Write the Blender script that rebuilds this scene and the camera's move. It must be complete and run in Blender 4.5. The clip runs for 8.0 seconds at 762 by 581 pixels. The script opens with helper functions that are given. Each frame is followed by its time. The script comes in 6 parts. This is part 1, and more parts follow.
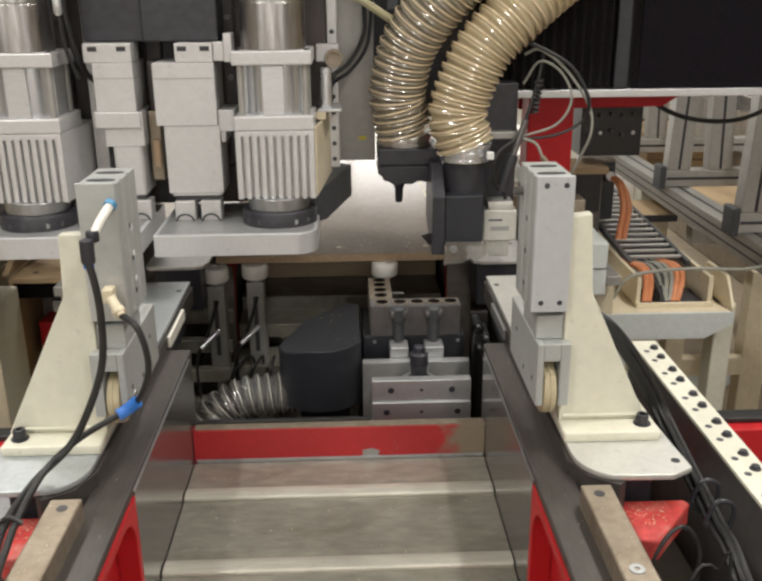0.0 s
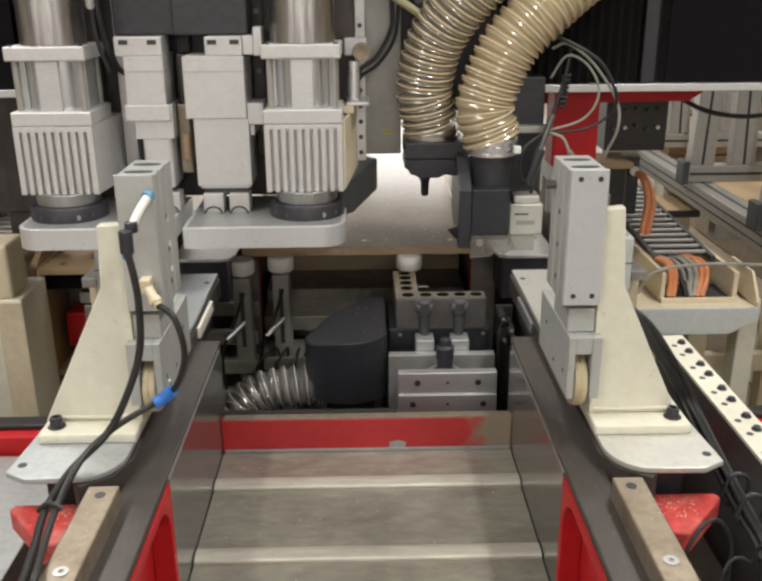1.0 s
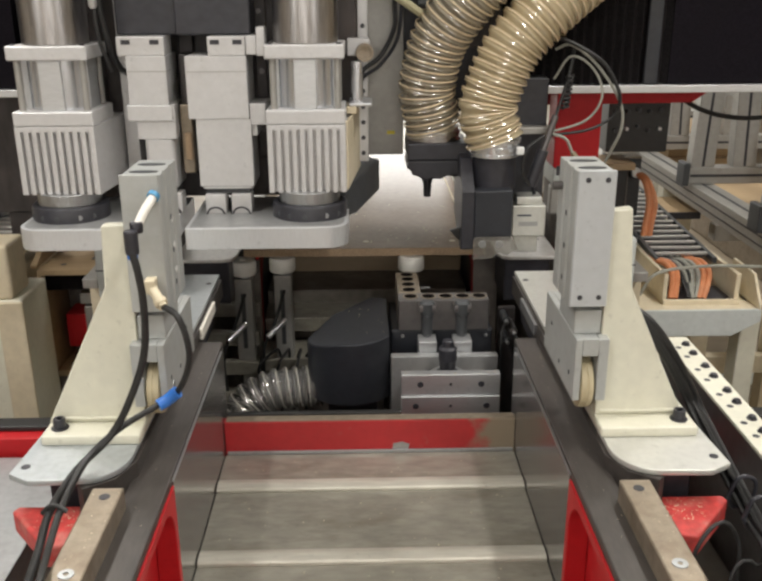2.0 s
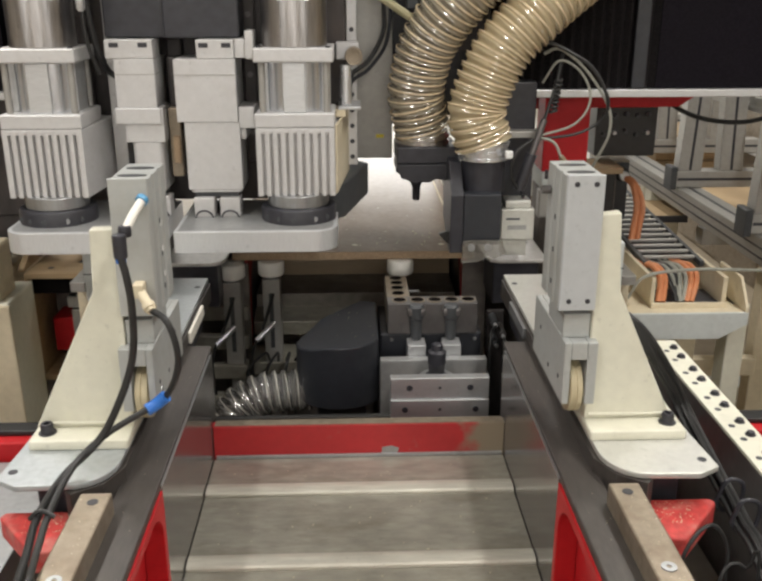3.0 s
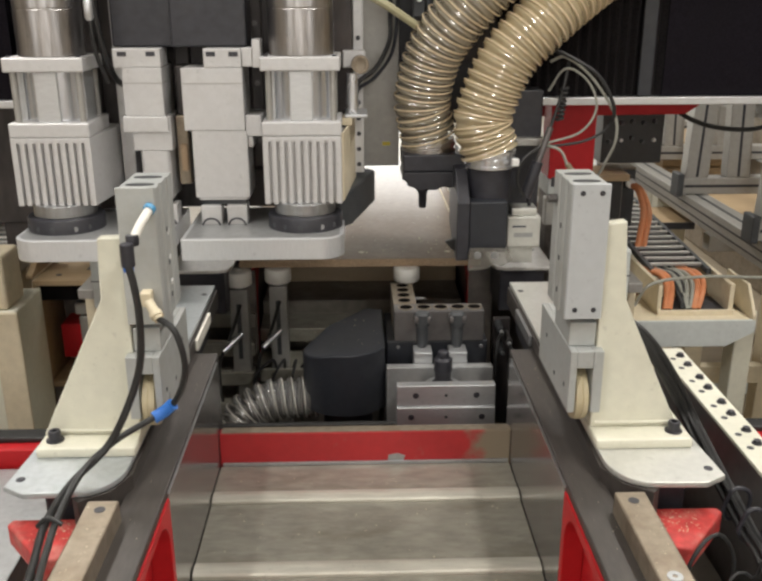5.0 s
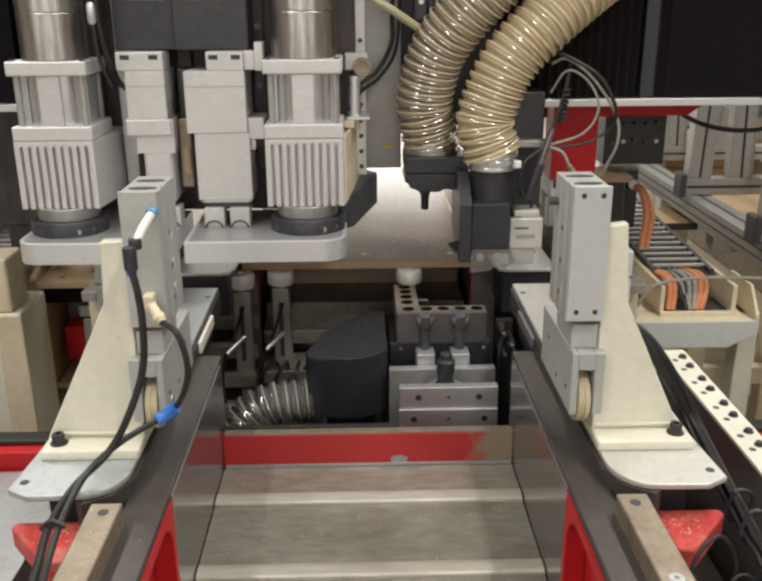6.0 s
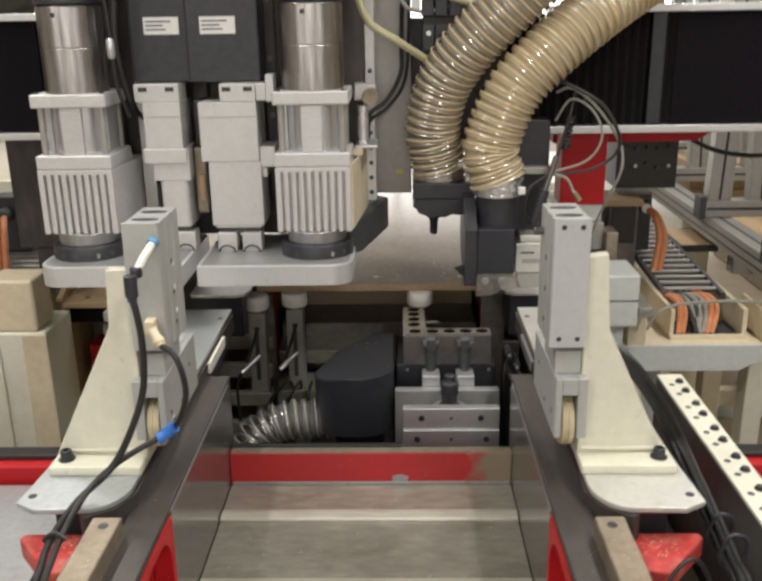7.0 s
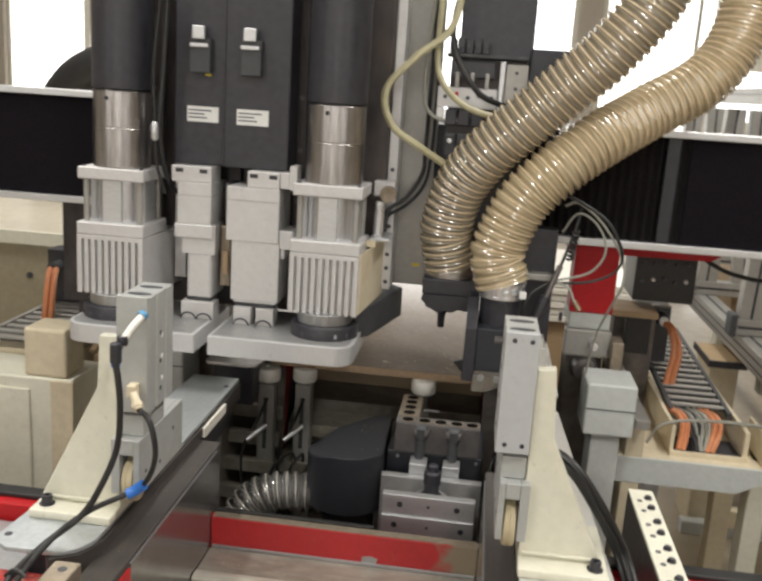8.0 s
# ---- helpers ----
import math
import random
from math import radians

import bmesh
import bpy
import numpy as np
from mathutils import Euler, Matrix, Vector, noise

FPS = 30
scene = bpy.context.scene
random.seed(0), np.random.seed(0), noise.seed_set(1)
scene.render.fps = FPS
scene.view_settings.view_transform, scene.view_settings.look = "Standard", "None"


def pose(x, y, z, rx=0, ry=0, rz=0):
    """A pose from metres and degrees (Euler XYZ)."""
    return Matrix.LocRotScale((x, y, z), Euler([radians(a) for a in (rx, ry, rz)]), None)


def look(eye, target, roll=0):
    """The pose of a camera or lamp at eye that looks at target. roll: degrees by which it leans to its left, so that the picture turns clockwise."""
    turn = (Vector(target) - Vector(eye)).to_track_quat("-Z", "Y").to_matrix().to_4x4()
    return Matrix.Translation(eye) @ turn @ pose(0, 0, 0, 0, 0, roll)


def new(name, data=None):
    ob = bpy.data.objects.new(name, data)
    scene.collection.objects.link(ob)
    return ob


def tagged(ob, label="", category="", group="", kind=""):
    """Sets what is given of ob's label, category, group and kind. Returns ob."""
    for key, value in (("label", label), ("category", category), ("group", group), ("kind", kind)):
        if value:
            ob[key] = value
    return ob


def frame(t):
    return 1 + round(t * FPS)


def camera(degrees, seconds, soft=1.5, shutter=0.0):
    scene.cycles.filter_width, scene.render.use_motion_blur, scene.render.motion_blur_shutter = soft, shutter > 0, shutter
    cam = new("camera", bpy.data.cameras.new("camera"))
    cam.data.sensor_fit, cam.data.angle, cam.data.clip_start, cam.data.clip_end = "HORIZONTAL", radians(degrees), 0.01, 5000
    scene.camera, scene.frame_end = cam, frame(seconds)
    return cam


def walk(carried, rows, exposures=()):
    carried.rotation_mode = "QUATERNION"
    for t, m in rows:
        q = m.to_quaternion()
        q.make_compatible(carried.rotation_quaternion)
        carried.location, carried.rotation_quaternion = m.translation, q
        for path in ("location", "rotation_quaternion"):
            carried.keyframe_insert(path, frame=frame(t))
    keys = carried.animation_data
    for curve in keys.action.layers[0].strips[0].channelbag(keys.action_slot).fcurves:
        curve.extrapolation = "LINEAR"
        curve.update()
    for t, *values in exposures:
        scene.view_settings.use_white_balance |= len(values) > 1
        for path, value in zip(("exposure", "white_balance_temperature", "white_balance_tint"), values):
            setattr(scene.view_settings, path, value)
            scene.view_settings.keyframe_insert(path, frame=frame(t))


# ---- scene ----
cam = camera(47.3, 8.0, soft=2.7, shutter=0.5)
METRES, EYE, TILT, LEAN, TURN = 0.33, 1.5, 0.0, 0.0, -2.0
ROWS = [
    (0.0, 0.0, 0.0, 0.0, -0.16, -19.36, 0.45),
    (0.5, -0.0217, -0.011, -0.0054, 0.33, -19.58, 0.51),
    (1.0, -0.0755, -0.0301, -0.0005, 0.85, -19.7, 0.41),
    (1.5, -0.1015, -0.0217, -0.0084, 0.94, -19.65, 0.34),
    (3.0, -0.1153, -0.0113, -0.0034, -0.03, -19.43, 0.02),
    (3.5, -0.1145, -0.0179, -0.0018, -0.05, -19.27, 0.02),
    (4.0, -0.1162, -0.0148, 0.0177, 0.11, -19.35, 0.07),
    (4.5, -0.1155, -0.0166, 0.0102, 0.28, -19.19, 0.07),
    (6.0, -0.1052, -0.0248, 0.0209, 0.59, -19.0, 0.34),
    (6.5, -0.0754, -0.0556, 0.0502, 1.0, -18.98, 0.67),
    (7.0, 0.1004, -0.1522, 0.1122, 3.08, -17.93, 0.85),
    (7.5, 0.3352, -0.2748, 0.1876, 4.92, -14.64, -0.61),
    (8.0, 0.5723, -0.3692, 0.2908, 9.12, -13.18, -3.63),
]
walk(cam, [(t, pose(0, 0, EYE, TILT, LEAN, TURN) @ pose(METRES * x, METRES * y, METRES * z, 90 + pitch, roll, yaw)) for t, x, y, z, yaw, pitch, roll in ROWS])

# ---------------------------------------------------------------- world and light
world = bpy.data.worlds.new("hall_sky")
scene.world = world
world.use_nodes = True
wn = world.node_tree
sky = wn.nodes.new("ShaderNodeTexSky")
sky.sky_type, sky.sun_disc = "NISHITA", False
sky.sun_elevation, sky.sun_rotation = radians(38), radians(20)
wn.links.new(sky.outputs[0], wn.nodes["Background"].inputs[0])
wn.nodes["Background"].inputs[1].default_value = 0.10

LAMP_W = 74.0
WINDOW_GLOW = 3.4


def area_lamp(name, eye, target, sx, sy, watts, colour):
    data = bpy.data.lights.new(name, "AREA")
    data.shape, data.size, data.size_y, data.energy, data.color = "RECTANGLE", sx, sy, watts, colour
    ob = new(name, data)
    ob.matrix_world = look(eye, target)
    return ob


# ceiling luminaires of the workshop: two rows of long tubes
for lx in (-1.9, 1.7):
    for ly in (-1.6, 1.1, 3.8):
        area_lamp("ceiling_tube_light", (lx, ly, 4.35), (lx, ly + 0.001, 0), 0.32, 1.5, LAMP_W, (1.0, 0.965, 0.915))


# ---------------------------------------------------------------- materials
def mat(name, colour, rough=0.5, metal=0.0, scale=40.0, vary=0.12, bump=0.15, stain=0.0, stain_col=None, stain_scale=4.0,
        streak=(1, 1, 1), spec=0.5, coat=0.0, random_tone=0.0, speck=0.22):
    """A procedural surface: base colour with fine and broad variation, worn gloss and a fine relief."""
    m = bpy.data.materials.new(name)
    m.use_nodes = True
    nt = m.node_tree
    b = nt.nodes["Principled BSDF"]
    tc = nt.nodes.new("ShaderNodeTexCoord")
    mp = nt.nodes.new("ShaderNodeMapping")
    mp.inputs["Scale"].default_value = streak
    nt.links.new(tc.outputs["Object"], mp.inputs[0])
    n1 = nt.nodes.new("ShaderNodeTexNoise")
    n1.inputs["Scale"].default_value, n1.inputs["Detail"].default_value = scale, 6
    n2 = nt.nodes.new("ShaderNodeTexNoise")
    n2.inputs["Scale"].default_value, n2.inputs["Detail"].default_value = stain_scale, 8
    n2.inputs["Roughness"].default_value = 0.65
    for n in (n1, n2):
        nt.links.new(mp.outputs[0], n.inputs["Vector"])
    ramp = nt.nodes.new("ShaderNodeValToRGB")
    c = Vector(colour)
    lo, hi = c * (1 - vary), c * (1 + vary)
    ramp.color_ramp.elements[0].position, ramp.color_ramp.elements[1].position = 0.3, 0.7
    ramp.color_ramp.elements[0].color = (*lo, 1)
    ramp.color_ramp.elements[1].color = (*[min(1, v) for v in hi], 1)
    nt.links.new(n1.outputs[0], ramp.inputs[0])
    out = ramp.outputs[0]
    if stain:
        r2 = nt.nodes.new("ShaderNodeValToRGB")
        r2.color_ramp.elements[0].position, r2.color_ramp.elements[1].position = 0.5, 0.72
        r2.color_ramp.elements[0].color = (0, 0, 0, 1)
        r2.color_ramp.elements[1].color = (stain, stain, stain, 1)
        nt.links.new(n2.outputs[0], r2.inputs[0])
        mix = nt.nodes.new("ShaderNodeMix")
        mix.data_type = "RGBA"
        nt.links.new(r2.outputs[0], mix.inputs[0])
        nt.links.new(out, mix.inputs[6])
        mix.inputs[7].default_value = (*(stain_col or tuple(c * 0.4)), 1)
        out = mix.outputs[2]
    if speck and max(c) > 0.12:
        n3 = nt.nodes.new("ShaderNodeTexNoise")
        n3.inputs["Scale"].default_value, n3.inputs["Detail"].default_value = 95, 3
        nt.links.new(tc.outputs["Object"], n3.inputs["Vector"])
        r3 = nt.nodes.new("ShaderNodeValToRGB")
        r3.color_ramp.elements[0].position, r3.color_ramp.elements[1].position = 0.64, 0.72
        r3.color_ramp.elements[0].color = (0, 0, 0, 1)
        r3.color_ramp.elements[1].color = (speck, speck, speck, 1)
        nt.links.new(n3.outputs[0], r3.inputs[0])
        grime = nt.nodes.new("ShaderNodeMix")
        grime.data_type = "RGBA"
        nt.links.new(r3.outputs[0], grime.inputs[0])
        nt.links.new(out, grime.inputs[6])
        grime.inputs[7].default_value = (*[v * 0.5 for v in c], 1)
        out = grime.outputs[2]
    if random_tone:
        info = nt.nodes.new("ShaderNodeObjectInfo")
        mr = nt.nodes.new("ShaderNodeMapRange")
        mr.inputs[3].default_value, mr.inputs[4].default_value = 1 - random_tone, 1 + random_tone
        nt.links.new(info.outputs["Random"], mr.inputs[0])
        hs = nt.nodes.new("ShaderNodeHueSaturation")
        nt.links.new(mr.outputs[0], hs.inputs["Value"])
        nt.links.new(out, hs.inputs["Color"])
        out = hs.outputs[0]
    nt.links.new(out, b.inputs["Base Color"])
    rr = nt.nodes.new("ShaderNodeMapRange")
    rr.inputs[3].default_value, rr.inputs[4].default_value = max(0.03, rough * 0.75), min(1, rough * 1.3)
    nt.links.new(n2.outputs[0], rr.inputs[0])
    nt.links.new(rr.outputs[0], b.inputs["Roughness"])
    b.inputs["Metallic"].default_value = metal
    b.inputs["Specular IOR Level"].default_value = spec
    b.inputs["Coat Weight"].default_value = coat
    if bump:
        bp = nt.nodes.new("ShaderNodeBump")
        bp.inputs["Strength"].default_value, bp.inputs["Distance"].default_value = bump, 0.002
        nt.links.new(n1.outputs[0], bp.inputs["Height"])
        nt.links.new(bp.outputs[0], b.inputs["Normal"])
    return m


def worn_paint(name, paint, bare, x0, x1):
    """Paint rubbed off to bare metal towards one end, with a ragged, soft border and small chips."""
    m = mat(name, paint, 0.38, 0, 60, 0.06, 0.10, 0.3, tuple(v * 0.62 for v in paint), 6)
    nt = m.node_tree
    b = nt.nodes["Principled BSDF"]
    old = b.inputs["Base Color"].links[0].from_socket
    tc, sep = nt.nodes.new("ShaderNodeTexCoord"), nt.nodes.new("ShaderNodeSeparateXYZ")
    nt.links.new(tc.outputs["Object"], sep.inputs[0])
    run = nt.nodes.new("ShaderNodeMapRange")
    run.inputs[1].default_value, run.inputs[2].default_value = x0, x1
    nt.links.new(sep.outputs[0], run.inputs[0])
    n = nt.nodes.new("ShaderNodeTexNoise")
    n.inputs["Scale"].default_value, n.inputs["Detail"].default_value = 34, 7
    nt.links.new(tc.outputs["Object"], n.inputs["Vector"])
    add = nt.nodes.new("ShaderNodeMath")
    add.operation = "ADD"
    nt.links.new(run.outputs[0], add.inputs[0])
    nt.links.new(n.outputs[0], add.inputs[1])
    r = nt.nodes.new("ShaderNodeValToRGB")
    r.color_ramp.elements[0].position, r.color_ramp.elements[1].position = 0.66, 1.10
    r.color_ramp.elements[0].color, r.color_ramp.elements[1].color = (0, 0, 0, 1), (1, 1, 1, 1)
    nt.links.new(add.outputs[0], r.inputs[0])
    mix = nt.nodes.new("ShaderNodeMix")
    mix.data_type = "RGBA"
    nt.links.new(r.outputs[0], mix.inputs[0])
    nt.links.new(old, mix.inputs[6])
    mix.inputs[7].default_value = (*bare, 1)
    nt.links.new(mix.outputs[2], b.inputs["Base Color"])
    return m


def emit(name, colour, strength):
    m = bpy.data.materials.new(name)
    m.use_nodes = True
    b = m.node_tree.nodes["Principled BSDF"]
    b.inputs["Base Color"].default_value = (0.8, 0.8, 0.8, 1)
    b.inputs["Emission Color"].default_value = (*colour, 1)
    b.inputs["Emission Strength"].default_value = strength
    return m


def clear_plastic(name, tint, rough, alpha, glow=0.45, ior=1.62, shine=0.17):
    """Thin milky film: part of the light goes straight through, part is scattered through it, the rest is glossy plastic."""
    m = bpy.data.materials.new(name)
    m.use_nodes = True
    nt = m.node_tree
    b = nt.nodes["Principled BSDF"]
    out = nt.nodes["Material Output"]
    n = nt.nodes.new("ShaderNodeTexNoise")
    n.inputs["Scale"].default_value, n.inputs["Detail"].default_value = 16, 6
    tc = nt.nodes.new("ShaderNodeTexCoord")
    nt.links.new(tc.outputs["Object"], n.inputs["Vector"])
    ramp = nt.nodes.new("ShaderNodeValToRGB")
    ramp.color_ramp.elements[0].position, ramp.color_ramp.elements[1].position = 0.3, 0.7
    ramp.color_ramp.elements[0].color = (*[v * f for v, f in zip(tint, (0.97, 0.92, 0.85))], 1)
    ramp.color_ramp.elements[1].color = (*tint, 1)
    nt.links.new(n.outputs[0], ramp.inputs[0])
    nt.links.new(ramp.outputs[0], b.inputs["Base Color"])
    b.inputs["Roughness"].default_value = rough
    b.inputs["Coat Weight"].default_value = 0.8
    b.inputs["Coat Roughness"].default_value = 0.06
    tl = nt.nodes.new("ShaderNodeBsdfTranslucent")
    nt.links.new(ramp.outputs[0], tl.inputs[0])
    tp = nt.nodes.new("ShaderNodeBsdfTransparent")
    m1, m2 = nt.nodes.new("ShaderNodeMixShader"), nt.nodes.new("ShaderNodeMixShader")
    m1.inputs[0].default_value, m2.inputs[0].default_value = glow, alpha
    nt.links.new(b.outputs[0], m1.inputs[1])
    nt.links.new(tl.outputs[0], m1.inputs[2])
    nt.links.new(tp.outputs[0], m2.inputs[1])
    nt.links.new(m1.outputs[0], m2.inputs[2])
    gl = nt.nodes.new("ShaderNodeBsdfGlossy")
    gl.inputs["Roughness"].default_value = shine
    fr = nt.nodes.new("ShaderNodeFresnel")
    fr.inputs[0].default_value = ior
    m3 = nt.nodes.new("ShaderNodeMixShader")
    nt.links.new(fr.outputs[0], m3.inputs[0])
    nt.links.new(m2.outputs[0], m3.inputs[1])
    nt.links.new(gl.outputs[0], m3.inputs[2])
    nt.links.new(m3.outputs[0], out.inputs[0])
    return m


CREAM = mat("cream_paint", (0.70, 0.685, 0.57), 0.42, 0, 60, 0.04, 0.10, 0.25, (0.42, 0.38, 0.27), 5)
CREAM_OLD = mat("aged_cream_paint", (0.66, 0.58, 0.42), 0.5, 0, 50, 0.06, 0.12, 0.35, (0.40, 0.32, 0.20), 4)
WHITE_CAST = mat("white_painted_casting", (0.585, 0.578, 0.575), 0.38, 0.25, 90, 0.035, 0.08, 0.45, (0.43, 0.40, 0.37), 7)
GREY_PAINT = mat("pale_grey_paint", (0.54, 0.57, 0.55), 0.45, 0, 60, 0.05, 0.10, 0.25, (0.40, 0.40, 0.36), 5)
ALU = mat("machined_aluminium", (0.62, 0.63, 0.64), 0.36, 0.75, 60, 0.06, 0.08, 0.20, (0.40, 0.39, 0.36), 6, (1, 1, 6))
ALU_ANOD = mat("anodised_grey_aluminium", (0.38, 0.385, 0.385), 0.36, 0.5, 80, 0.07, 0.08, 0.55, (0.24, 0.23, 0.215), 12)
ALU_DULL = mat("dull_aluminium_profile", (0.38, 0.37, 0.345), 0.45, 0.5, 60, 0.06, 0.10, 0.25, (0.3, 0.28, 0.24), 4)
ALU_CLAMP = mat("grey_anodised_clamp", (0.46, 0.475, 0.465), 0.42, 0.3, 80, 0.04, 0.06, 0.5, (0.36, 0.35, 0.30), 9)
CLAMP_FACE = mat("grey_painted_face", (0.49, 0.51, 0.525), 0.36, 0.1, 80, 0.03, 0.05, 0.3, (0.42, 0.43, 0.43), 6)
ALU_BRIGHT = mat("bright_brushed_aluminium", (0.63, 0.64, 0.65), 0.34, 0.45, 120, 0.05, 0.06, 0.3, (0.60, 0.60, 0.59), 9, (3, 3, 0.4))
# upright dark streaks in this steel's colour imitate its reflections
SLEEVE = mat("streak_reflection_steel_sleeve", (0.46, 0.445, 0.44), 0.30, 1.0, 60, 0.16, 0.04, 0.6, (0.27, 0.24, 0.22), 12, (3, 3, 0.3))
HOUSING = mat("dark_carriage_steel", (0.060, 0.053, 0.052), 0.5, 0.3, 40, 0.3, 0.2, 0.5, (0.12, 0.085, 0.065), 7, (1, 1, 0.4))
PIT = mat("dusty_grey_pit_steel", (0.24, 0.22, 0.19), 0.5, 0.3, 40, 0.2, 0.2, 0.5, (0.14, 0.12, 0.10), 6)
CHROME = mat("polished_steel", (0.80, 0.82, 0.86), 0.25, 0.9, 30, 0.03, 0.02, 0.2, (0.66, 0.65, 0.63), 5, (1, 1, 0.3), 0.5, 0.0, 0.0, 0.0)
STEEL = mat("brushed_steel", (0.42, 0.43, 0.44), 0.34, 0.85, 120, 0.10, 0.10, 0.35, (0.24, 0.21, 0.18), 5, (6, 1, 0.4))
STEEL_PLATE = mat("worn_steel_plate", (0.40, 0.415, 0.425), 0.36, 0.75, 90, 0.10, 0.10, 0.45, (0.34, 0.32, 0.29), 5)
PLATE_PALE = mat("pale_coated_plate", (0.60, 0.60, 0.56), 0.36, 0.45, 90, 0.05, 0.08, 0.35, (0.42, 0.40, 0.34), 6)
PLATE_GREY = mat("pale_blue_grey_plate", (0.45, 0.48, 0.49), 0.36, 0.5, 90, 0.08, 0.08, 0.45, (0.36, 0.37, 0.36), 7)
PLATE_REAR = mat("scratched_rear_plate", (0.56, 0.545, 0.52), 0.33, 0.45, 90, 0.08, 0.08, 0.5, (0.42, 0.39, 0.35), 7)
# cream cabinet body coloured darker, so its front looks shaded
BENCH_SHADED = mat("shaded_cream_bench_paint", (0.33, 0.29, 0.20), 0.5, 0, 50, 0.08, 0.12, 0.4, (0.24, 0.20, 0.13), 4)
BENCH_TOP = mat("worn_bench_top", (0.50, 0.45, 0.36), 0.45, 0, 50, 0.08, 0.12, 0.4, (0.36, 0.32, 0.25), 5)
STEEL_COVER = mat("oily_steel_way_cover", (0.34, 0.325, 0.275), 0.38, 0.5, 45, 0.16, 0.12, 0.9, (0.20, 0.18, 0.14), 9, (0.6, 1.5, 1))
# worn lip steel, also paler than the cover for the light it catches
STEEL_LIP_LIT = mat("lit_worn_steel_lip", (0.57, 0.55, 0.475), 0.38, 0.4, 45, 0.12, 0.10, 0.5, (0.34, 0.32, 0.26), 7, (0.4, 3, 1))
STEEL_BROWN = mat("browned_steel_bar", (0.30, 0.25, 0.19), 0.45, 0.55, 70, 0.16, 0.2, 0.6, (0.17, 0.12, 0.08), 14)
# steel like the front cover; the brown puts its warm reflection into the colour
COVER_REAR = mat("brown_rear_way_cover", (0.40, 0.31, 0.205), 0.42, 0.25, 40, 0.10, 0.10, 0.40, (0.22, 0.16, 0.10), 5, (0.4, 3, 1))
RAIL_BLACK = mat("black_plastic_rail", (0.052, 0.045, 0.041), 0.46, 0, 50, 0.18, 0.12, 0.4, (0.10, 0.09, 0.08), 6, (3, 0.6, 1))
DARK_SHEET = mat("dark_polished_sheet", (0.25, 0.24, 0.235), 0.17, 0.75, 40, 0.10, 0.05, 0.35, (0.10, 0.09, 0.08), 5)
RED = mat("red_machine_paint", (0.45, 0.014, 0.018), 0.45, 0, 60, 0.06, 0.10, 0.3, (0.30, 0.016, 0.018), 6, (1, 1, 1), 0.25)
RED_WORN = worn_paint("worn_red_beam_paint", (0.43, 0.022, 0.026), (0.26, 0.21, 0.15), 0.13, 0.25)
RED_DUSTY = mat("dusty_red_paint", (0.46, 0.045, 0.04), 0.55, 0, 90, 0.25, 0.15, 0.5, (0.50, 0.30, 0.24), 30)
STEEL_DARK = mat("dark_machined_steel", (0.14, 0.132, 0.13), 0.36, 0.6, 60, 0.12, 0.1, 0.45, (0.13, 0.11, 0.10), 9)
BLACK = mat("black_enamel", (0.030, 0.030, 0.037), 0.38, 0, 60, 0.2, 0.10, 0.3, (0.055, 0.052, 0.05), 7)
BLACK_RUB = mat("black_rubber", (0.018, 0.018, 0.018), 0.42, 0, 50, 0.2, 0.05)
CLOTH = mat("flat_black_cover_cloth", (0.011, 0.0095, 0.0125), 0.8, 0, 200, 0.25, 0.1, 0.4, (0.012, 0.011, 0.011), 5, (1, 1, 1), 0.03)
BELLOWS = mat("black_bellows_cloth", (0.020, 0.018, 0.019), 0.85, 0, 200, 0.25, 0.2, 0.4, (0.012, 0.011, 0.011), 5, (1, 1, 1), 0.03)
CHARCOAL = mat("charcoal_plastic", (0.045, 0.048, 0.052), 0.5, 0, 60, 0.12, 0.1, 0.4, (0.13, 0.13, 0.125), 7)
NAVY = mat("dark_blue_grey_paint", (0.022, 0.024, 0.030), 0.4, 0, 60, 0.12, 0.1, 0.3, (0.10, 0.10, 0.10), 8)
DARK = mat("dark_machine_inside", (0.15, 0.13, 0.115), 0.6, 0.2, 30, 0.3, 0.2, 0.5, (0.07, 0.06, 0.05), 6)
NYLON = mat("white_nylon", (0.80, 0.78, 0.72), 0.4, 0, 60, 0.03, 0.05, 0.2, (0.6, 0.55, 0.45), 9)
WHEEL = mat("yellowed_wheel_rubber", (0.50, 0.43, 0.28), 0.45, 0, 60, 0.08, 0.1, 0.4, (0.45, 0.33, 0.17), 12)
# slate laminate given a browner base that stands for the warm wall's reflection
LAMINATE = mat("dark_glossy_laminate", (0.21, 0.165, 0.13), 0.14, 0, 60, 0.12, 0.03, 0.5, (0.27, 0.215, 0.17), 7, (1, 1, 1), 0.25)
CHIPBOARD = mat("raw_chipboard_edge", (0.36, 0.255, 0.16), 0.8, 0, 500, 0.35, 0.5, 0.4, (0.33, 0.22, 0.13), 60)
EDGE_BAND = mat("white_edge_band", (0.75, 0.72, 0.64), 0.35, 0, 60, 0.03, 0.03)
CHIP = mat("pale_wood_chips", (0.66, 0.58, 0.42), 0.85, 0, 200, 0.25, 0.2)
WOOD = mat("birch_plywood", (0.38, 0.275, 0.16), 0.55, 0, 30, 0.16, 0.1, 0.4, (0.29, 0.20, 0.11), 4, (0.3, 6, 6))
